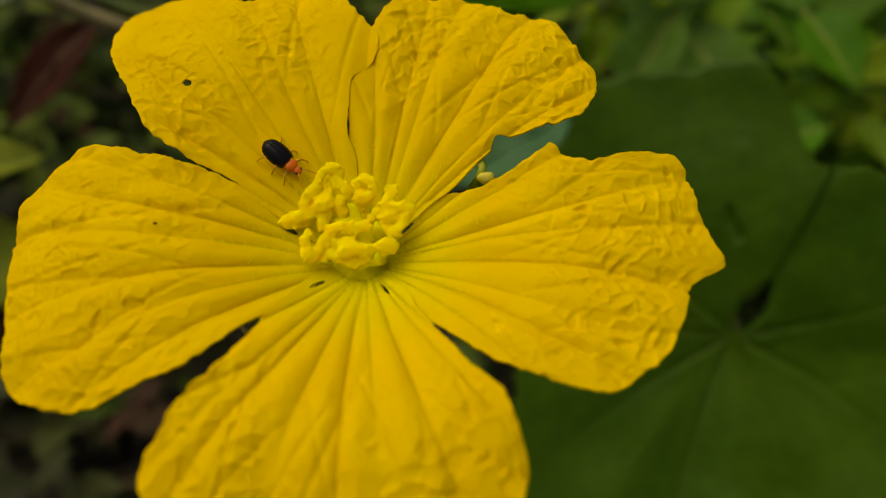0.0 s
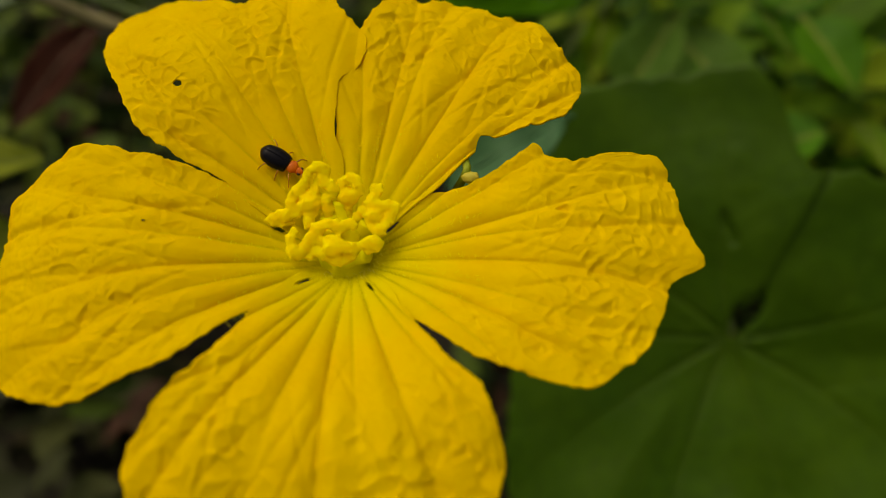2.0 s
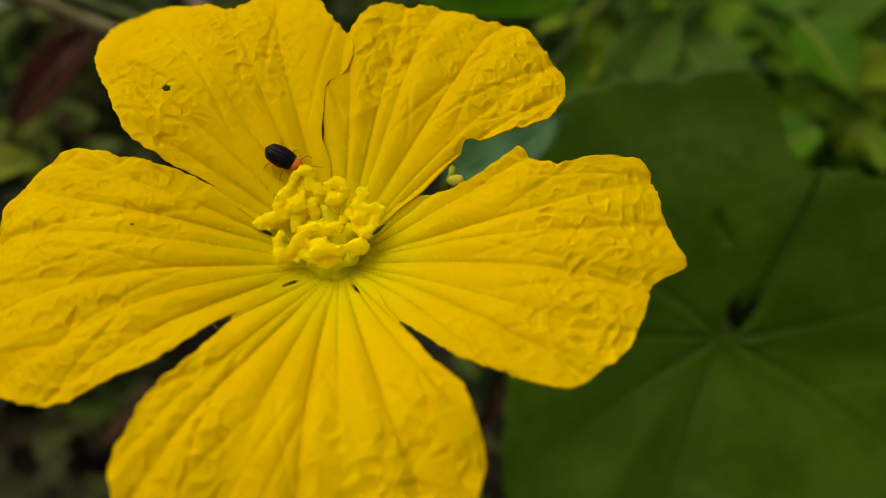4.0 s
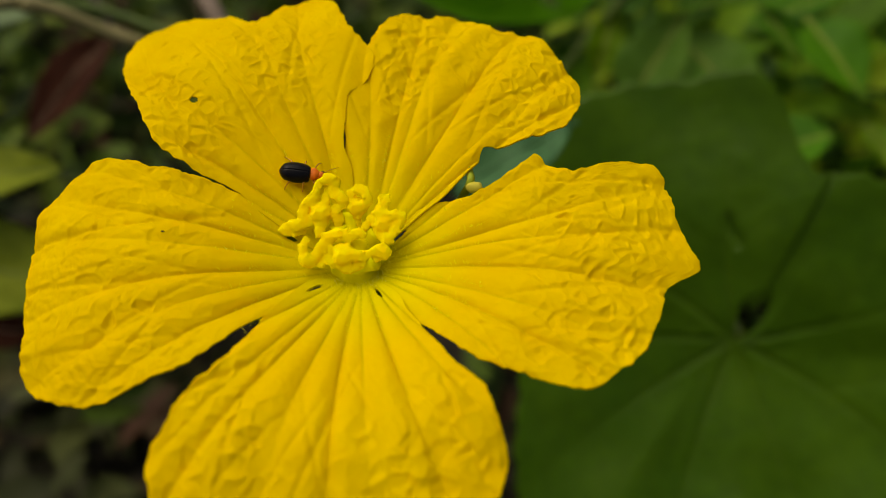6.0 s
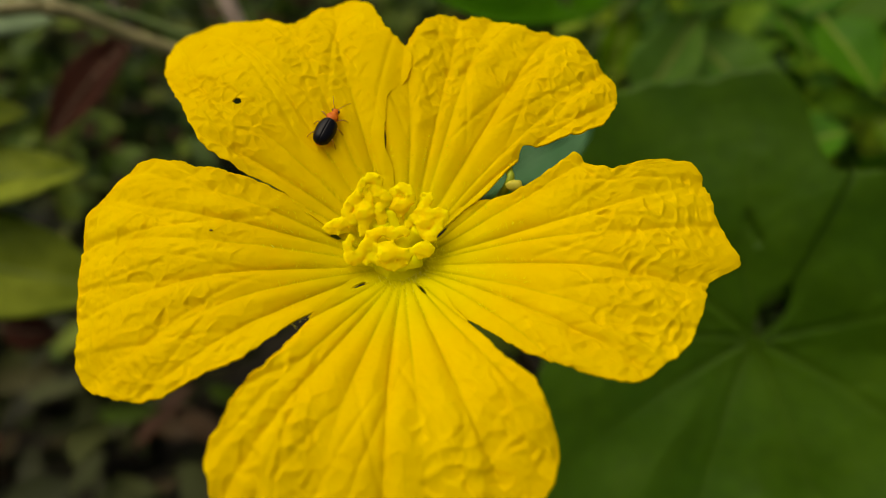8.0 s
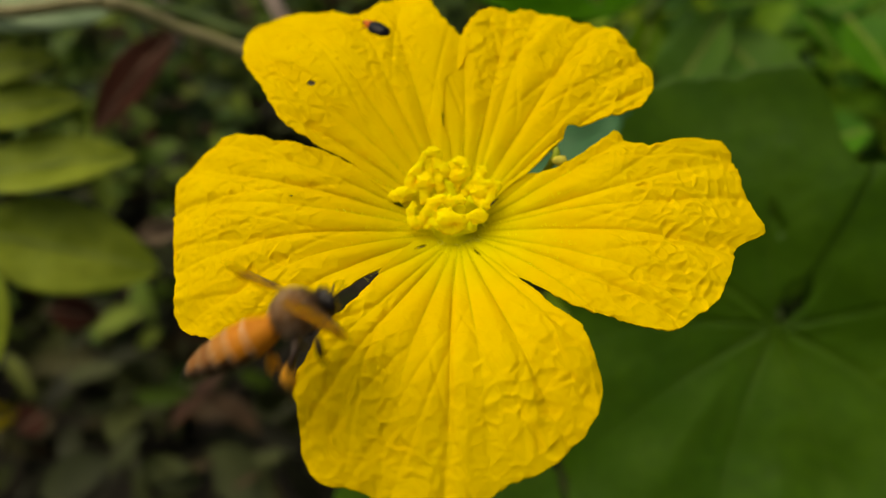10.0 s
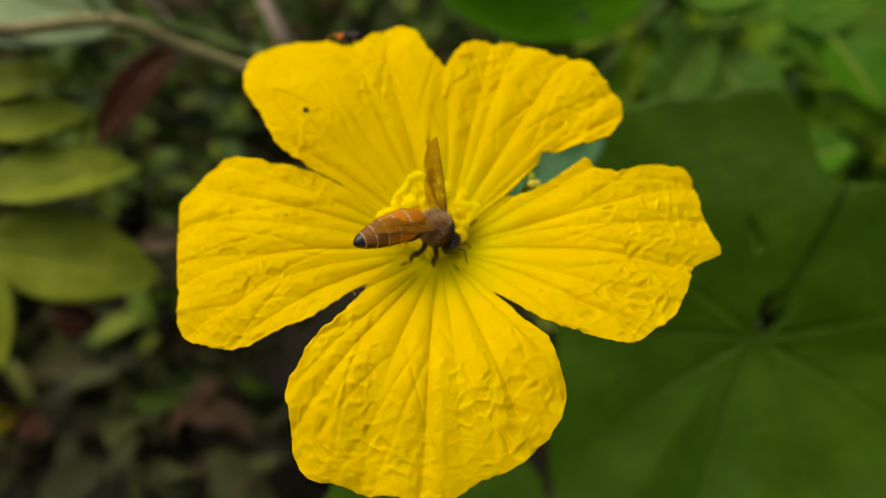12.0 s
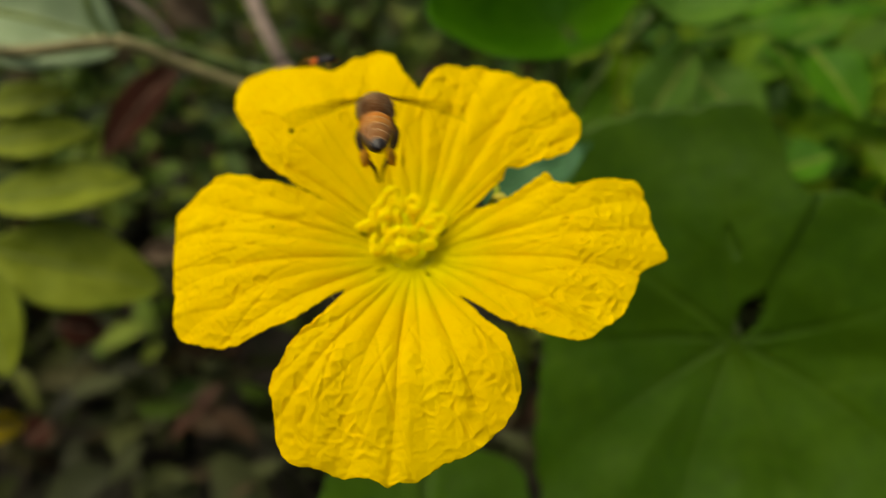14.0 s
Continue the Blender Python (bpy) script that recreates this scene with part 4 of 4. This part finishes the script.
# ---------------------------------------------------------------- the bee
def shell(x0, x1, profile, k0, k1, droop=0.0, seg=36, n=9, dark=0.36):
    """A ring of the abdomen between x0 and x1, by a radius profile."""
    verts, faces, mats = [], [], []
    for i in range(n + 1):
        u = i / n
        x = x0 + (x1 - x0) * u
        r = profile(x) * (k0 + (k1 - k0) * u)
        for k in range(seg):
            a = 2 * math.pi * k / seg
            verts.append((x, r * 1.02 * math.sin(a), r * 0.92 * math.cos(a) - droop * (x + 1) ** 2))
    for i in range(n):
        for k in range(seg):
            faces.append((i * seg + k, i * seg + (k + 1) % seg, (i + 1) * seg + (k + 1) % seg, (i + 1) * seg + k))
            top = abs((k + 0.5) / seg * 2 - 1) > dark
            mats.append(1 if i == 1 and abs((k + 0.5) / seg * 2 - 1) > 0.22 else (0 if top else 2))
    v, f = scaled((verts, faces))
    return mesh_of(v, f, mats=mats)


def abdomen_radius(x):
    u = min(1.0, max(0.0, -x / 12.4))
    return 2.64 * (max(0.0, math.sin(math.pi * (0.10 + 0.90 * u) ** 0.80)) ** 0.48) * (1 - 0.10 * u) + 0.03


def wing_point(length, width, tip, u, v):
    """A place on the wing: u along it, v from the nearly straight front edge to the bowed hind edge."""
    w = width * (0.12 + 0.88 * math.sin(math.pi * min(1, 0.5 * (u / tip) if u < tip else 0.5 + 0.5 * (u - tip) / (1 - tip))) ** 0.75) if u < 1 else 0.05
    front = 0.35 * math.sin(math.pi * u) + 0.4 * u
    return (front - w * v, length * u, 0.25 * math.sin(math.pi * u) * (1 - v) + 0.06 * math.sin(v * 14 + u * 9 + length))


def wing_mesh(length, width, tip):
    """A wing membrane along +y, gently corrugated."""
    n, m = 20, 6
    verts = [wing_point(length, width, tip, i / n, j / m) for i in range(n + 1) for j in range(m + 1)]
    faces = [(i * (m + 1) + j, i * (m + 1) + j + 1, (i + 1) * (m + 1) + j + 1, (i + 1) * (m + 1) + j) for i in range(n) for j in range(m)]
    return verts, faces


def wing_veins(length, width, tip, side):
    """Veins on the membrane: a stout front edge, long veins and cross veins, as (u, v) runs."""
    lines = [
        [(0, 0), (0.3, 0.0), (0.6, 0.0), (0.85, 0.0), (0.97, 0.1)],
        [(0.02, 0.2), (0.3, 0.16), (0.6, 0.14), (0.75, 0.04)],
        [(0.04, 0.4), (0.3, 0.42), (0.55, 0.5), (0.8, 0.55)],
        [(0.08, 0.6), (0.3, 0.78), (0.5, 0.95)],
        [(0.36, 0.16), (0.40, 0.3), (0.38, 0.44)],
        [(0.55, 0.14), (0.60, 0.3), (0.57, 0.5)],
        [(0.72, 0.08), (0.70, 0.3), (0.76, 0.52)],
        [(0.45, 0.47), (0.50, 0.7), (0.46, 0.88)],
    ]
    pieces = []
    for n, l in enumerate(lines):
        pts = spline([wing_point(length, width, tip, u, v) for u, v in l], 5)
        pts = [(x, side * y, z + 0.02) for x, y, z in pts]
        pieces.append(tube(pts, [(0.12 if n == 0 else 0.06) * (1 - 0.45 * i / len(pts)) for i in range(len(pts))], 5))
    return scaled(join(*pieces))


def build_bee():
    bee = tagged(new("honey_bee"), "large honey bee, orange abdomen with dark tip and pale bands", "bee")
    thorax = part("thorax", mesh_of(*scaled(ball(0, 0, 0, 2.95, 2.75, 2.6, 24, 14, 0.05))), BEE_MID, bee, "brown thorax")
    rng = random.Random(8)

    def fuzz(cx, cy, cz, r, count, long, keep):
        verts, faces = [], []
        for _ in range(count):
            d = Vector((rng.gauss(0, 1), rng.gauss(0, 1), rng.gauss(0, 1))).normalized()
            if not keep(d):
                continue
            p = Vector((cx + d.x * r[0], cy + d.y * r[1], cz + d.z * r[2]))
            e = (d + Vector((rng.gauss(-0.3, 0.35), rng.gauss(0, 0.35), rng.gauss(0, 0.35)))).normalized() * long * rng.uniform(0.5, 1.1)
            s = e.orthogonal().normalized() * 0.04
            o = len(verts)
            verts += [p + s, p - s * 0.5 + e.cross(s).normalized() * 0.04, p - s * 0.5 - e.cross(s).normalized() * 0.04, p + e]
            faces += [(o, o + 1, o + 3), (o + 1, o + 2, o + 3), (o + 2, o, o + 3)]
        return mesh_of(*scaled((verts, faces)))

    tagged(part("fuzz", fuzz(0, 0, 0, (2.9, 2.7, 2.55), 5200, 0.8, lambda d: d.x < 0.35), BEE_FUZZ, thorax, "tan brown fuzz"), kind="stuff")
    tagged(part("collar_fuzz", fuzz(0, 0, 0, (2.9, 2.7, 2.55), 3600, 0.7, lambda d: d.x > 0.2), BEE_BROWN, thorax, "dark brown fuzz"), kind="stuff")
    head = part("head", mesh_of(*scaled(ball(3.9, 0, -0.8, 1.3, 1.95, 1.8, 20, 12))), BLACK, bee, "black head")
    tagged(part("fuzz", fuzz(3.9, 0, -0.8, (1.25, 1.85, 1.75), 900, 0.45, lambda d: d.x < 0.6), BEE_BROWN, head, "dark fuzz"), kind="stuff")
    for side in (1, -1):
        part("eye", mesh_of(*scaled(ball(3.95, side * 1.5, -0.7, 0.75, 0.62, 1.25, 16, 10))), BLACK, head, "glossy black eye")
        part("antenna", mesh_of(*leg([(5.3, side * 0.4, -0.4), (6.0, side * 0.9, 0.3), (6.9, side * 1.5, -0.2), (7.8, side * 2.0, -0.9)], (0.13, 0.10))), BLACK, head, "thin black antenna")
    part("jaw", mesh_of(*scaled(tube([(5.0, 0, -1.6), (5.3, 0, -2.4), (5.2, 0, -3.1)], [0.5, 0.35, 0.12], 10))), BEE_BROWN, head, "short dark jaws")
    belly = new("abdomen")
    belly.parent = bee
    marks = [-0.2, -2.9, -5.2, -7.3, -9.2, -10.9, -12.35]
    skins = [BEE_ORANGE, BEE_ORANGE, BEE_TAN, BEE_MID, BEE_MID, BLACK]
    for i in range(6):
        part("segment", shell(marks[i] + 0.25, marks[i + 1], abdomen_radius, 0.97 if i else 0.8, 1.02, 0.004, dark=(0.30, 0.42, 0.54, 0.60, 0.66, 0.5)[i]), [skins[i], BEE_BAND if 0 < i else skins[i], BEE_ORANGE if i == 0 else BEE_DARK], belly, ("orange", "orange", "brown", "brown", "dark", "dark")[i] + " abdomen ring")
    # legs: front, middle, hind; the hind pair carries pollen
    for side in (1, -1):
        for n, pts in enumerate((
            [(1.6, 1.1, -2.0), (2.9, 2.2, -2.9), (3.4, 2.2, -4.4), (4.2, 1.7, -5.4), (4.6, 1.5, -5.9)],
            [(0.1, 1.3, -2.2), (0.2, 2.9, -3.1), (-0.1, 3.0, -5.0), (0.3, 2.7, -6.4), (0.8, 2.6, -7.0)],
            [(-1.5, 1.3, -2.0), (-2.8, 3.0, -2.8), (-4.2, 2.0, -5.6), (-4.4, 0.6, -8.2), (-4.2, 0.3, -10.6)],
        )):
            q = [(x, side * y, z) for x, y, z in pts]
            lg = part("leg", mesh_of(*scaled(tube(spline(q, 4), [0.45, 0.50, 0.50, 0.45, 0.40, 0.45, 0.5, 0.5, 0.42, 0.36, 0.36, 0.34, 0.30, 0.22, 0.2, 0.18, 0.12], 8))), BEE_BROWN, bee, "dark brown leg")
            if n == 2:
                part("pollen", mesh_of(*scaled(ball(-4.3, side * 2.1, -6.0, 0.85, 0.8, 1.6, 16, 12, 0.25))), POLLEN, lg, "orange pollen lump")
    wings = []
    for side in (1, -1):
        v, f = wing_mesh(13.2, 3.4, 0.66)
        v = [(x, side * y, z) for x, y, z in v]
        w = part("wing", mesh_of(*scaled((v, f))), WING, bee, "smoky amber wing")
        thicken(w, 0.00003)
        v, f = wing_mesh(8.5, 2.3, 0.6)
        v = [(x - 1.9, side * y, z - 0.15) for x, y, z in v]
        thicken(part("hind_wing", mesh_of(*scaled((v, f))), WING, w, "smoky amber hind wing"), 0.00003)
        part("wing_veins", mesh_of(*wing_veins(13.2, 3.4, 0.66, side)), BEE_BROWN, w, "dark brown wing veins")
        wings.append(w)
    return bee, belly, wings


bee, bee_abdomen, bee_wings = build_bee()


# ---------------------------------------------------------------- what moves
BEETLE_ROWS = [
    (0.00, -0.0218, 0.0829, 0.4069, 25.5, 32.3, -27.1),
    (0.50, -0.0211, 0.0829, 0.4067, 28.8, 30.4, -21.9),
    (1.00, -0.0206, 0.0830, 0.4066, 31.7, 28.2, -17.1),
    (1.50, -0.0209, 0.0827, 0.4065, 29.2, 30.4, -21.2),
    (2.00, -0.0202, 0.0828, 0.4063, 33.0, 27.3, -14.9),
    (2.20, -0.0207, 0.0835, 0.4070, 31.3, 28.0, -18.2),
    (4.30, -0.0178, 0.0838, 0.4065, 36.7, 25.0, -13.4),
    (4.50, -0.0192, 0.0831, 0.4063, 34.2, 27.1, -14.8),
    (5.00, -0.0197, 0.0832, 0.4064, 36.8, 22.3, -7.7),
    (5.50, -0.0193, 0.0830, 0.4062, 40.0, 15.9, 1.3),
    (6.00, -0.0190, 0.0831, 0.4062, 41.5, 11.7, 5.8),
    (6.50, -0.0195, 0.0829, 0.4061, 41.9, 7.8, 11.0),
    (6.80, -0.0201, 0.0827, 0.4062, 41.9, -1.8, 22.5),
    (7.00, -0.0200, 0.0830, 0.4064, 41.3, -7.8, 28.6),
    (7.10, -0.0201, 0.0833, 0.4067, 40.2, -12.5, 33.8),
    (7.20, -0.0202, 0.0839, 0.4072, 34.3, -24.6, 49.9),
    (7.73, -0.0213, 0.0869, 0.4099, 26.2, -29.2, 59.4),
    (8.25, -0.0223, 0.0900, 0.4123, 16.3, -31.3, 71.7),
    (8.78, -0.0233, 0.0933, 0.4145, 6.6, -30.3, 84.9),
    (9.30, -0.0243, 0.0967, 0.4165, -1.4, -26.7, 97.2),
    (9.50, -0.0237, 0.0992, 0.4176, -4.7, -23.9, 103.0),
    (9.80, -0.0267, 0.1028, 0.4190, -12.2, -15.1, 124.3),
    (10.00, -0.0258, 0.1038, 0.4194, -14.9, -11.2, 138.3),
    (10.20, -0.0225, 0.1077, 0.4207, -12.9, -8.4, 139.8),
    (10.50, -0.0259, 0.1051, 0.4198, -14.5, -9.4, 140.0),
    (10.80, -0.0237, 0.1048, 0.4198, -14.9, -10.5, 140.7),
    (11.00, -0.0267, 0.1070, 0.4203, -14.1, -5.7, 146.0),
    (11.20, -0.0303, 0.1108, 0.4208, -11.6, -0.7, 146.5),
    (11.50, -0.0298, 0.1129, 0.4210, -9.8, 3.2, 160.7),
    (11.80, -0.0289, 0.1135, 0.4210, -9.1, 3.7, 164.5),
    (12.00, -0.0307, 0.1139, 0.4208, -8.6, 4.7, 164.2),
    (12.30, -0.0317, 0.1155, 0.4208, -6.9, 6.3, 167.1),
    (12.60, -0.0326, 0.1160, 0.4207, -6.2, 7.2, 168.9),
    (13.00, -0.0328, 0.1152, 0.4206, -6.9, 7.0, 169.0),
    (13.50, -0.0342, 0.1163, 0.4205, -5.5, 8.4, 170.9),
    (14.00, -0.0334, 0.1155, 0.4206, -6.1, 7.8, 172.4),
]
BEE_ROWS = [
    (0.00, -0.4281, 0.1867, 0.3680, -18.8, -18.9, -17.7),
    (6.50, -0.4307, 0.1759, 0.3795, -18.6, -17.8, -16.9),
    (6.80, -0.1753, 0.1305, 0.3932, -18.6, -17.7, -16.8),
    (6.90, -0.1247, 0.1222, 0.3972, -18.6, -17.6, -16.8),
    (7.00, -0.0933, 0.1214, 0.3985, -18.6, -17.6, -16.8),
    (7.10, -0.0696, 0.1283, 0.4077, -18.6, -17.6, -16.8),
    (7.20, -0.0551, 0.1557, 0.4350, -18.6, -17.5, -16.8),
    (7.50, -0.0852, 0.2826, 0.5255, -18.6, -17.5, -16.7),
    (8.20, -0.3138, 0.2849, 0.5076, -18.5, -17.5, -16.6),
    (8.90, -0.1647, 0.1209, 0.3821, -20.9, -6.8, -23.3),
    (9.20, -0.0691, 0.1002, 0.3870, -20.9, -6.8, -23.3),
    (9.40, -0.0765, 0.0952, 0.3843, -20.9, -6.7, -23.3),
    (9.50, -0.0780, 0.0955, 0.3887, -20.8, -6.7, -23.2),
    (9.60, -0.0811, 0.0758, 0.3755, -15.9, 24.4, 10.8),
    (9.70, -0.0596, 0.0350, 0.3766, -9.6, 6.9, 10.1),
    (9.80, -0.0411, 0.0248, 0.3854, -11.1, -6.1, 25.8),
    (9.90, -0.0310, 0.0256, 0.3933, -10.6, -8.7, 34.9),
    (10.00, -0.0287, 0.0432, 0.4042, -12.3, -3.3, 43.9),
    (10.10, -0.0293, 0.0534, 0.4034, -10.7, -2.8, 50.8),
    (10.20, -0.0193, 0.0627, 0.4070, -11.4, 1.9, 60.6),
    (10.30, -0.0139, 0.0657, 0.4114, -12.4, 20.3, 58.1),
    (10.40, -0.0134, 0.0666, 0.4116, -12.7, 2.7, 46.0),
    (10.50, -0.0141, 0.0665, 0.4090, -13.5, 0.2, 55.3),
    (10.60, -0.0113, 0.0680, 0.4077, -9.5, 2.4, 46.3),
    (10.80, -0.0101, 0.0693, 0.4075, -6.0, 2.3, 39.9),
    (11.00, -0.0111, 0.0694, 0.4077, -1.7, 2.7, 33.3),
    (11.20, -0.0119, 0.0698, 0.4088, -1.7, 2.8, 33.1),
    (11.40, -0.0123, 0.0693, 0.4092, 0.6, 8.1, 29.2),
    (11.60, -0.0079, 0.0699, 0.4084, -2.0, 14.4, 24.9),
    (11.80, -0.0086, 0.0707, 0.4088, 1.0, 19.9, 15.1),
    (11.90, -0.0082, 0.0712, 0.4087, 1.4, 34.0, -0.5),
    (12.00, -0.0108, 0.0689, 0.4033, 13.7, 40.7, 1.9),
    (12.10, -0.0098, 0.0686, 0.4032, 19.6, 40.7, 1.9),
    (12.20, -0.0099, 0.0695, 0.4021, 9.9, 39.7, -51.4),
    (12.30, -0.0098, 0.0682, 0.4017, 11.0, 38.9, -49.2),
    (12.40, -0.0125, 0.0679, 0.4015, -0.1, 40.1, -69.2),
    (12.50, -0.0125, 0.0672, 0.4022, -12.4, 36.9, -85.8),
    (12.60, -0.0133, 0.0660, 0.4002, -127.7, 23.3, -179.3),
    (12.70, -0.0136, 0.0659, 0.3994, -127.7, 23.4, -179.2),
    (12.80, -0.0149, 0.0670, 0.4004, -127.9, 21.7, 179.8),
    (12.90, -0.0154, 0.0661, 0.4003, -126.9, 15.1, 175.7),
    (13.00, -0.0171, 0.0650, 0.4001, -122.3, -2.4, 170.5),
    (13.10, -0.0157, 0.0650, 0.4010, -114.4, -12.1, 163.7),
    (13.20, -0.0194, 0.0641, 0.4036, -91.7, -34.9, 139.6),
    (13.30, -0.0204, 0.0635, 0.4099, -61.5, -39.4, 131.5),
    (13.40, -0.0168, 0.0666, 0.4203, -11.2, -19.9, 54.4),
    (13.50, -0.0151, 0.0680, 0.4272, -17.0, -11.6, 51.8),
    (13.60, -0.0079, 0.0684, 0.4268, -13.9, -6.7, 53.9),
    (13.70, -0.0036, 0.0660, 0.4212, -15.5, -3.9, 58.3),
    (13.80, -0.0005, 0.0654, 0.4205, -2.0, -5.0, 80.3),
    (13.90, -0.0053, 0.0664, 0.4238, 8.6, -4.8, 108.8),
    (14.00, -0.0144, 0.0678, 0.4276, -0.2, -2.2, 95.8),
]
ABDOMEN_ROWS = [
    (0.00, -0.0030, 0.0, -0.0003, -1.3, 7.4, -20.0),
    (9.40, -0.0030, 0.0, -0.0003, -1.3, 7.4, -20.0),
    (9.50, -0.0030, 0.0, -0.0003, -0.3, 4.6, -6.7),
    (9.60, -0.0030, 0.0, -0.0003, 0.0, 4.7, 36.6),
    (9.70, -0.0030, 0.0, -0.0003, 0.0, 14.2, 26.5),
    (9.80, -0.0030, 0.0, -0.0003, 0.0, 30.1, 35.5),
    (9.90, -0.0030, 0.0, -0.0003, 0.0, -12.4, -16.0),
    (10.00, -0.0030, 0.0, -0.0003, 0.7, -11.5, -28.5),
    (10.10, -0.0030, 0.0, -0.0003, 0.2, 3.4, 5.4),
    (10.20, -0.0030, 0.0, -0.0003, -2.0, -1.4, -2.1),
    (10.30, -0.0030, 0.0, -0.0003, -0.2, 0.2, 4.6),
    (10.40, -0.0030, 0.0, -0.0003, -0.1, -34.0, -19.3),
    (10.50, -0.0030, 0.0, -0.0003, 2.8, -49.7, -8.3),
    (10.60, -0.0030, 0.0, -0.0003, 2.8, -49.3, -3.5),
    (10.80, -0.0030, 0.0, -0.0003, 4.6, -50.6, 6.8),
    (11.00, -0.0030, 0.0, -0.0003, 6.4, -51.4, 21.5),
    (11.20, -0.0030, 0.0, -0.0003, 4.2, -49.6, 18.6),
    (11.40, -0.0030, 0.0, -0.0003, 5.8, -49.8, 19.3),
    (11.60, -0.0030, 0.0, -0.0003, 1.9, -46.0, -1.1),
    (11.80, -0.0030, 0.0, -0.0003, -1.3, -35.6, 37.4),
    (11.90, -0.0030, 0.0, -0.0003, -3.4, -32.9, 38.1),
    (12.00, -0.0030, 0.0, -0.0003, -0.3, -18.3, 49.5),
    (12.10, -0.0030, 0.0, -0.0003, -0.5, -16.6, 49.7),
    (12.20, -0.0030, 0.0, -0.0003, 0.3, -15.7, 52.6),
    (12.30, -0.0030, 0.0, -0.0003, -0.0, -15.6, 53.7),
    (12.40, -0.0030, 0.0, -0.0003, 4.8, 29.0, 57.0),
    (12.50, -0.0030, 0.0, -0.0003, 9.3, 48.1, 69.1),
    (12.60, -0.0030, 0.0, -0.0003, -22.2, -4.1, -8.8),
    (12.70, -0.0030, 0.0, -0.0003, -18.2, -15.0, -4.9),
    (12.80, -0.0030, 0.0, -0.0003, -20.2, -13.7, 6.7),
    (12.90, -0.0030, 0.0, -0.0003, -14.2, -33.6, 4.6),
    (13.00, -0.0030, 0.0, -0.0003, -24.8, -29.6, 7.4),
    (13.10, -0.0030, 0.0, -0.0003, -17.0, -26.2, 8.9),
    (13.20, -0.0030, 0.0, -0.0003, 1.3, -12.8, 42.5),
    (13.30, -0.0030, 0.0, -0.0003, -1.3, 7.6, 28.3),
    (13.40, -0.0030, 0.0, -0.0003, 3.3, -29.2, -2.6),
    (13.50, -0.0030, 0.0, -0.0003, 0.0, -4.9, 8.7),
    (13.60, -0.0030, 0.0, -0.0003, 0.2, -10.1, -1.6),
    (13.70, -0.0030, 0.0, -0.0003, -0.2, 5.0, 8.1),
    (13.80, -0.0030, 0.0, -0.0003, -0.6, 17.5, 4.7),
    (13.90, -0.0030, 0.0, -0.0003, -0.2, 5.5, -11.6),
    (14.00, -0.0030, 0.0, -0.0003, 0.7, 8.1, 4.3),
]


def wing_rows(side):
    """Beats in flight; held back and half raised while the bee feeds."""
    def held(sweep, lift, twist=0.0):
        return pose(0.0006, side * 0.0016, 0.0018) @ pose(0, 0, 0, 0, 0, side * sweep) @ pose(0, 0, 0, side * lift, 0, 0) @ pose(0, 0, 0, 0, twist, 0)

    def beats(frames, n):
        return [((k - 1) / FPS, held(8, 44 if (n + i) % 2 else -36, 38)) for i, k in enumerate(frames)]
    rows = [(0.0, held(8, 10))] + beats(range(206, 222, 2), 0) + beats([*range(253, 286, 2), *range(287, 299, 2), *range(300, 316, 2)], 0)
    # at rest: seconds and the wing's turn
    rest = {1: [(11.0, 23.4, 20.6, 40.2), (11.6, 30.7, 21.2, 34.2), (12.0, 73.7, -62.3, -22.0), (12.4, 42.2, -11.7, 24.5), (12.5, 38.8, -2.8, 32.2), (12.7, 89.0, -58.1, -10.8), (13.0, 53.1, -79.9, 38.8)],
            -1: [(11.0, -68.1, 42.5, -53.7), (11.6, -80.3, -32.2, -1.3), (12.0, 7.9, -8.8, -55.5), (12.4, -22.7, 5.3, -16.0), (12.5, -28.6, 10.3, -35.4), (12.7, -50.7, -50.7, -75.6), (13.0, -10.3, -60.7, -94.1)]}
    rows += [(10.6, held(45, 40) if side > 0 else held(20, 60))]
    rows += [(t, pose(0.0006, side * 0.0016, 0.0018, *turn)) for t, *turn in rest[side]] + [(13.2, held(45, 20))]
    return rows + beats([*range(401, 412, 2), *range(412, 422, 2)], 0) + [(14.0 + 1 / FPS, held(8, 44, 38))]


def motions():
    walk(beetle, [(r[0], pose(*r[1:])) for r in BEETLE_ROWS])
    walk(bee, [(r[0], pose(*r[1:])) for r in BEE_ROWS])
    walk(bee_abdomen, [(r[0], pose(*r[1:])) for r in ABDOMEN_ROWS])
    for wing, side in zip(bee_wings, (1, -1)):
        walk(wing, wing_rows(side))


motions()
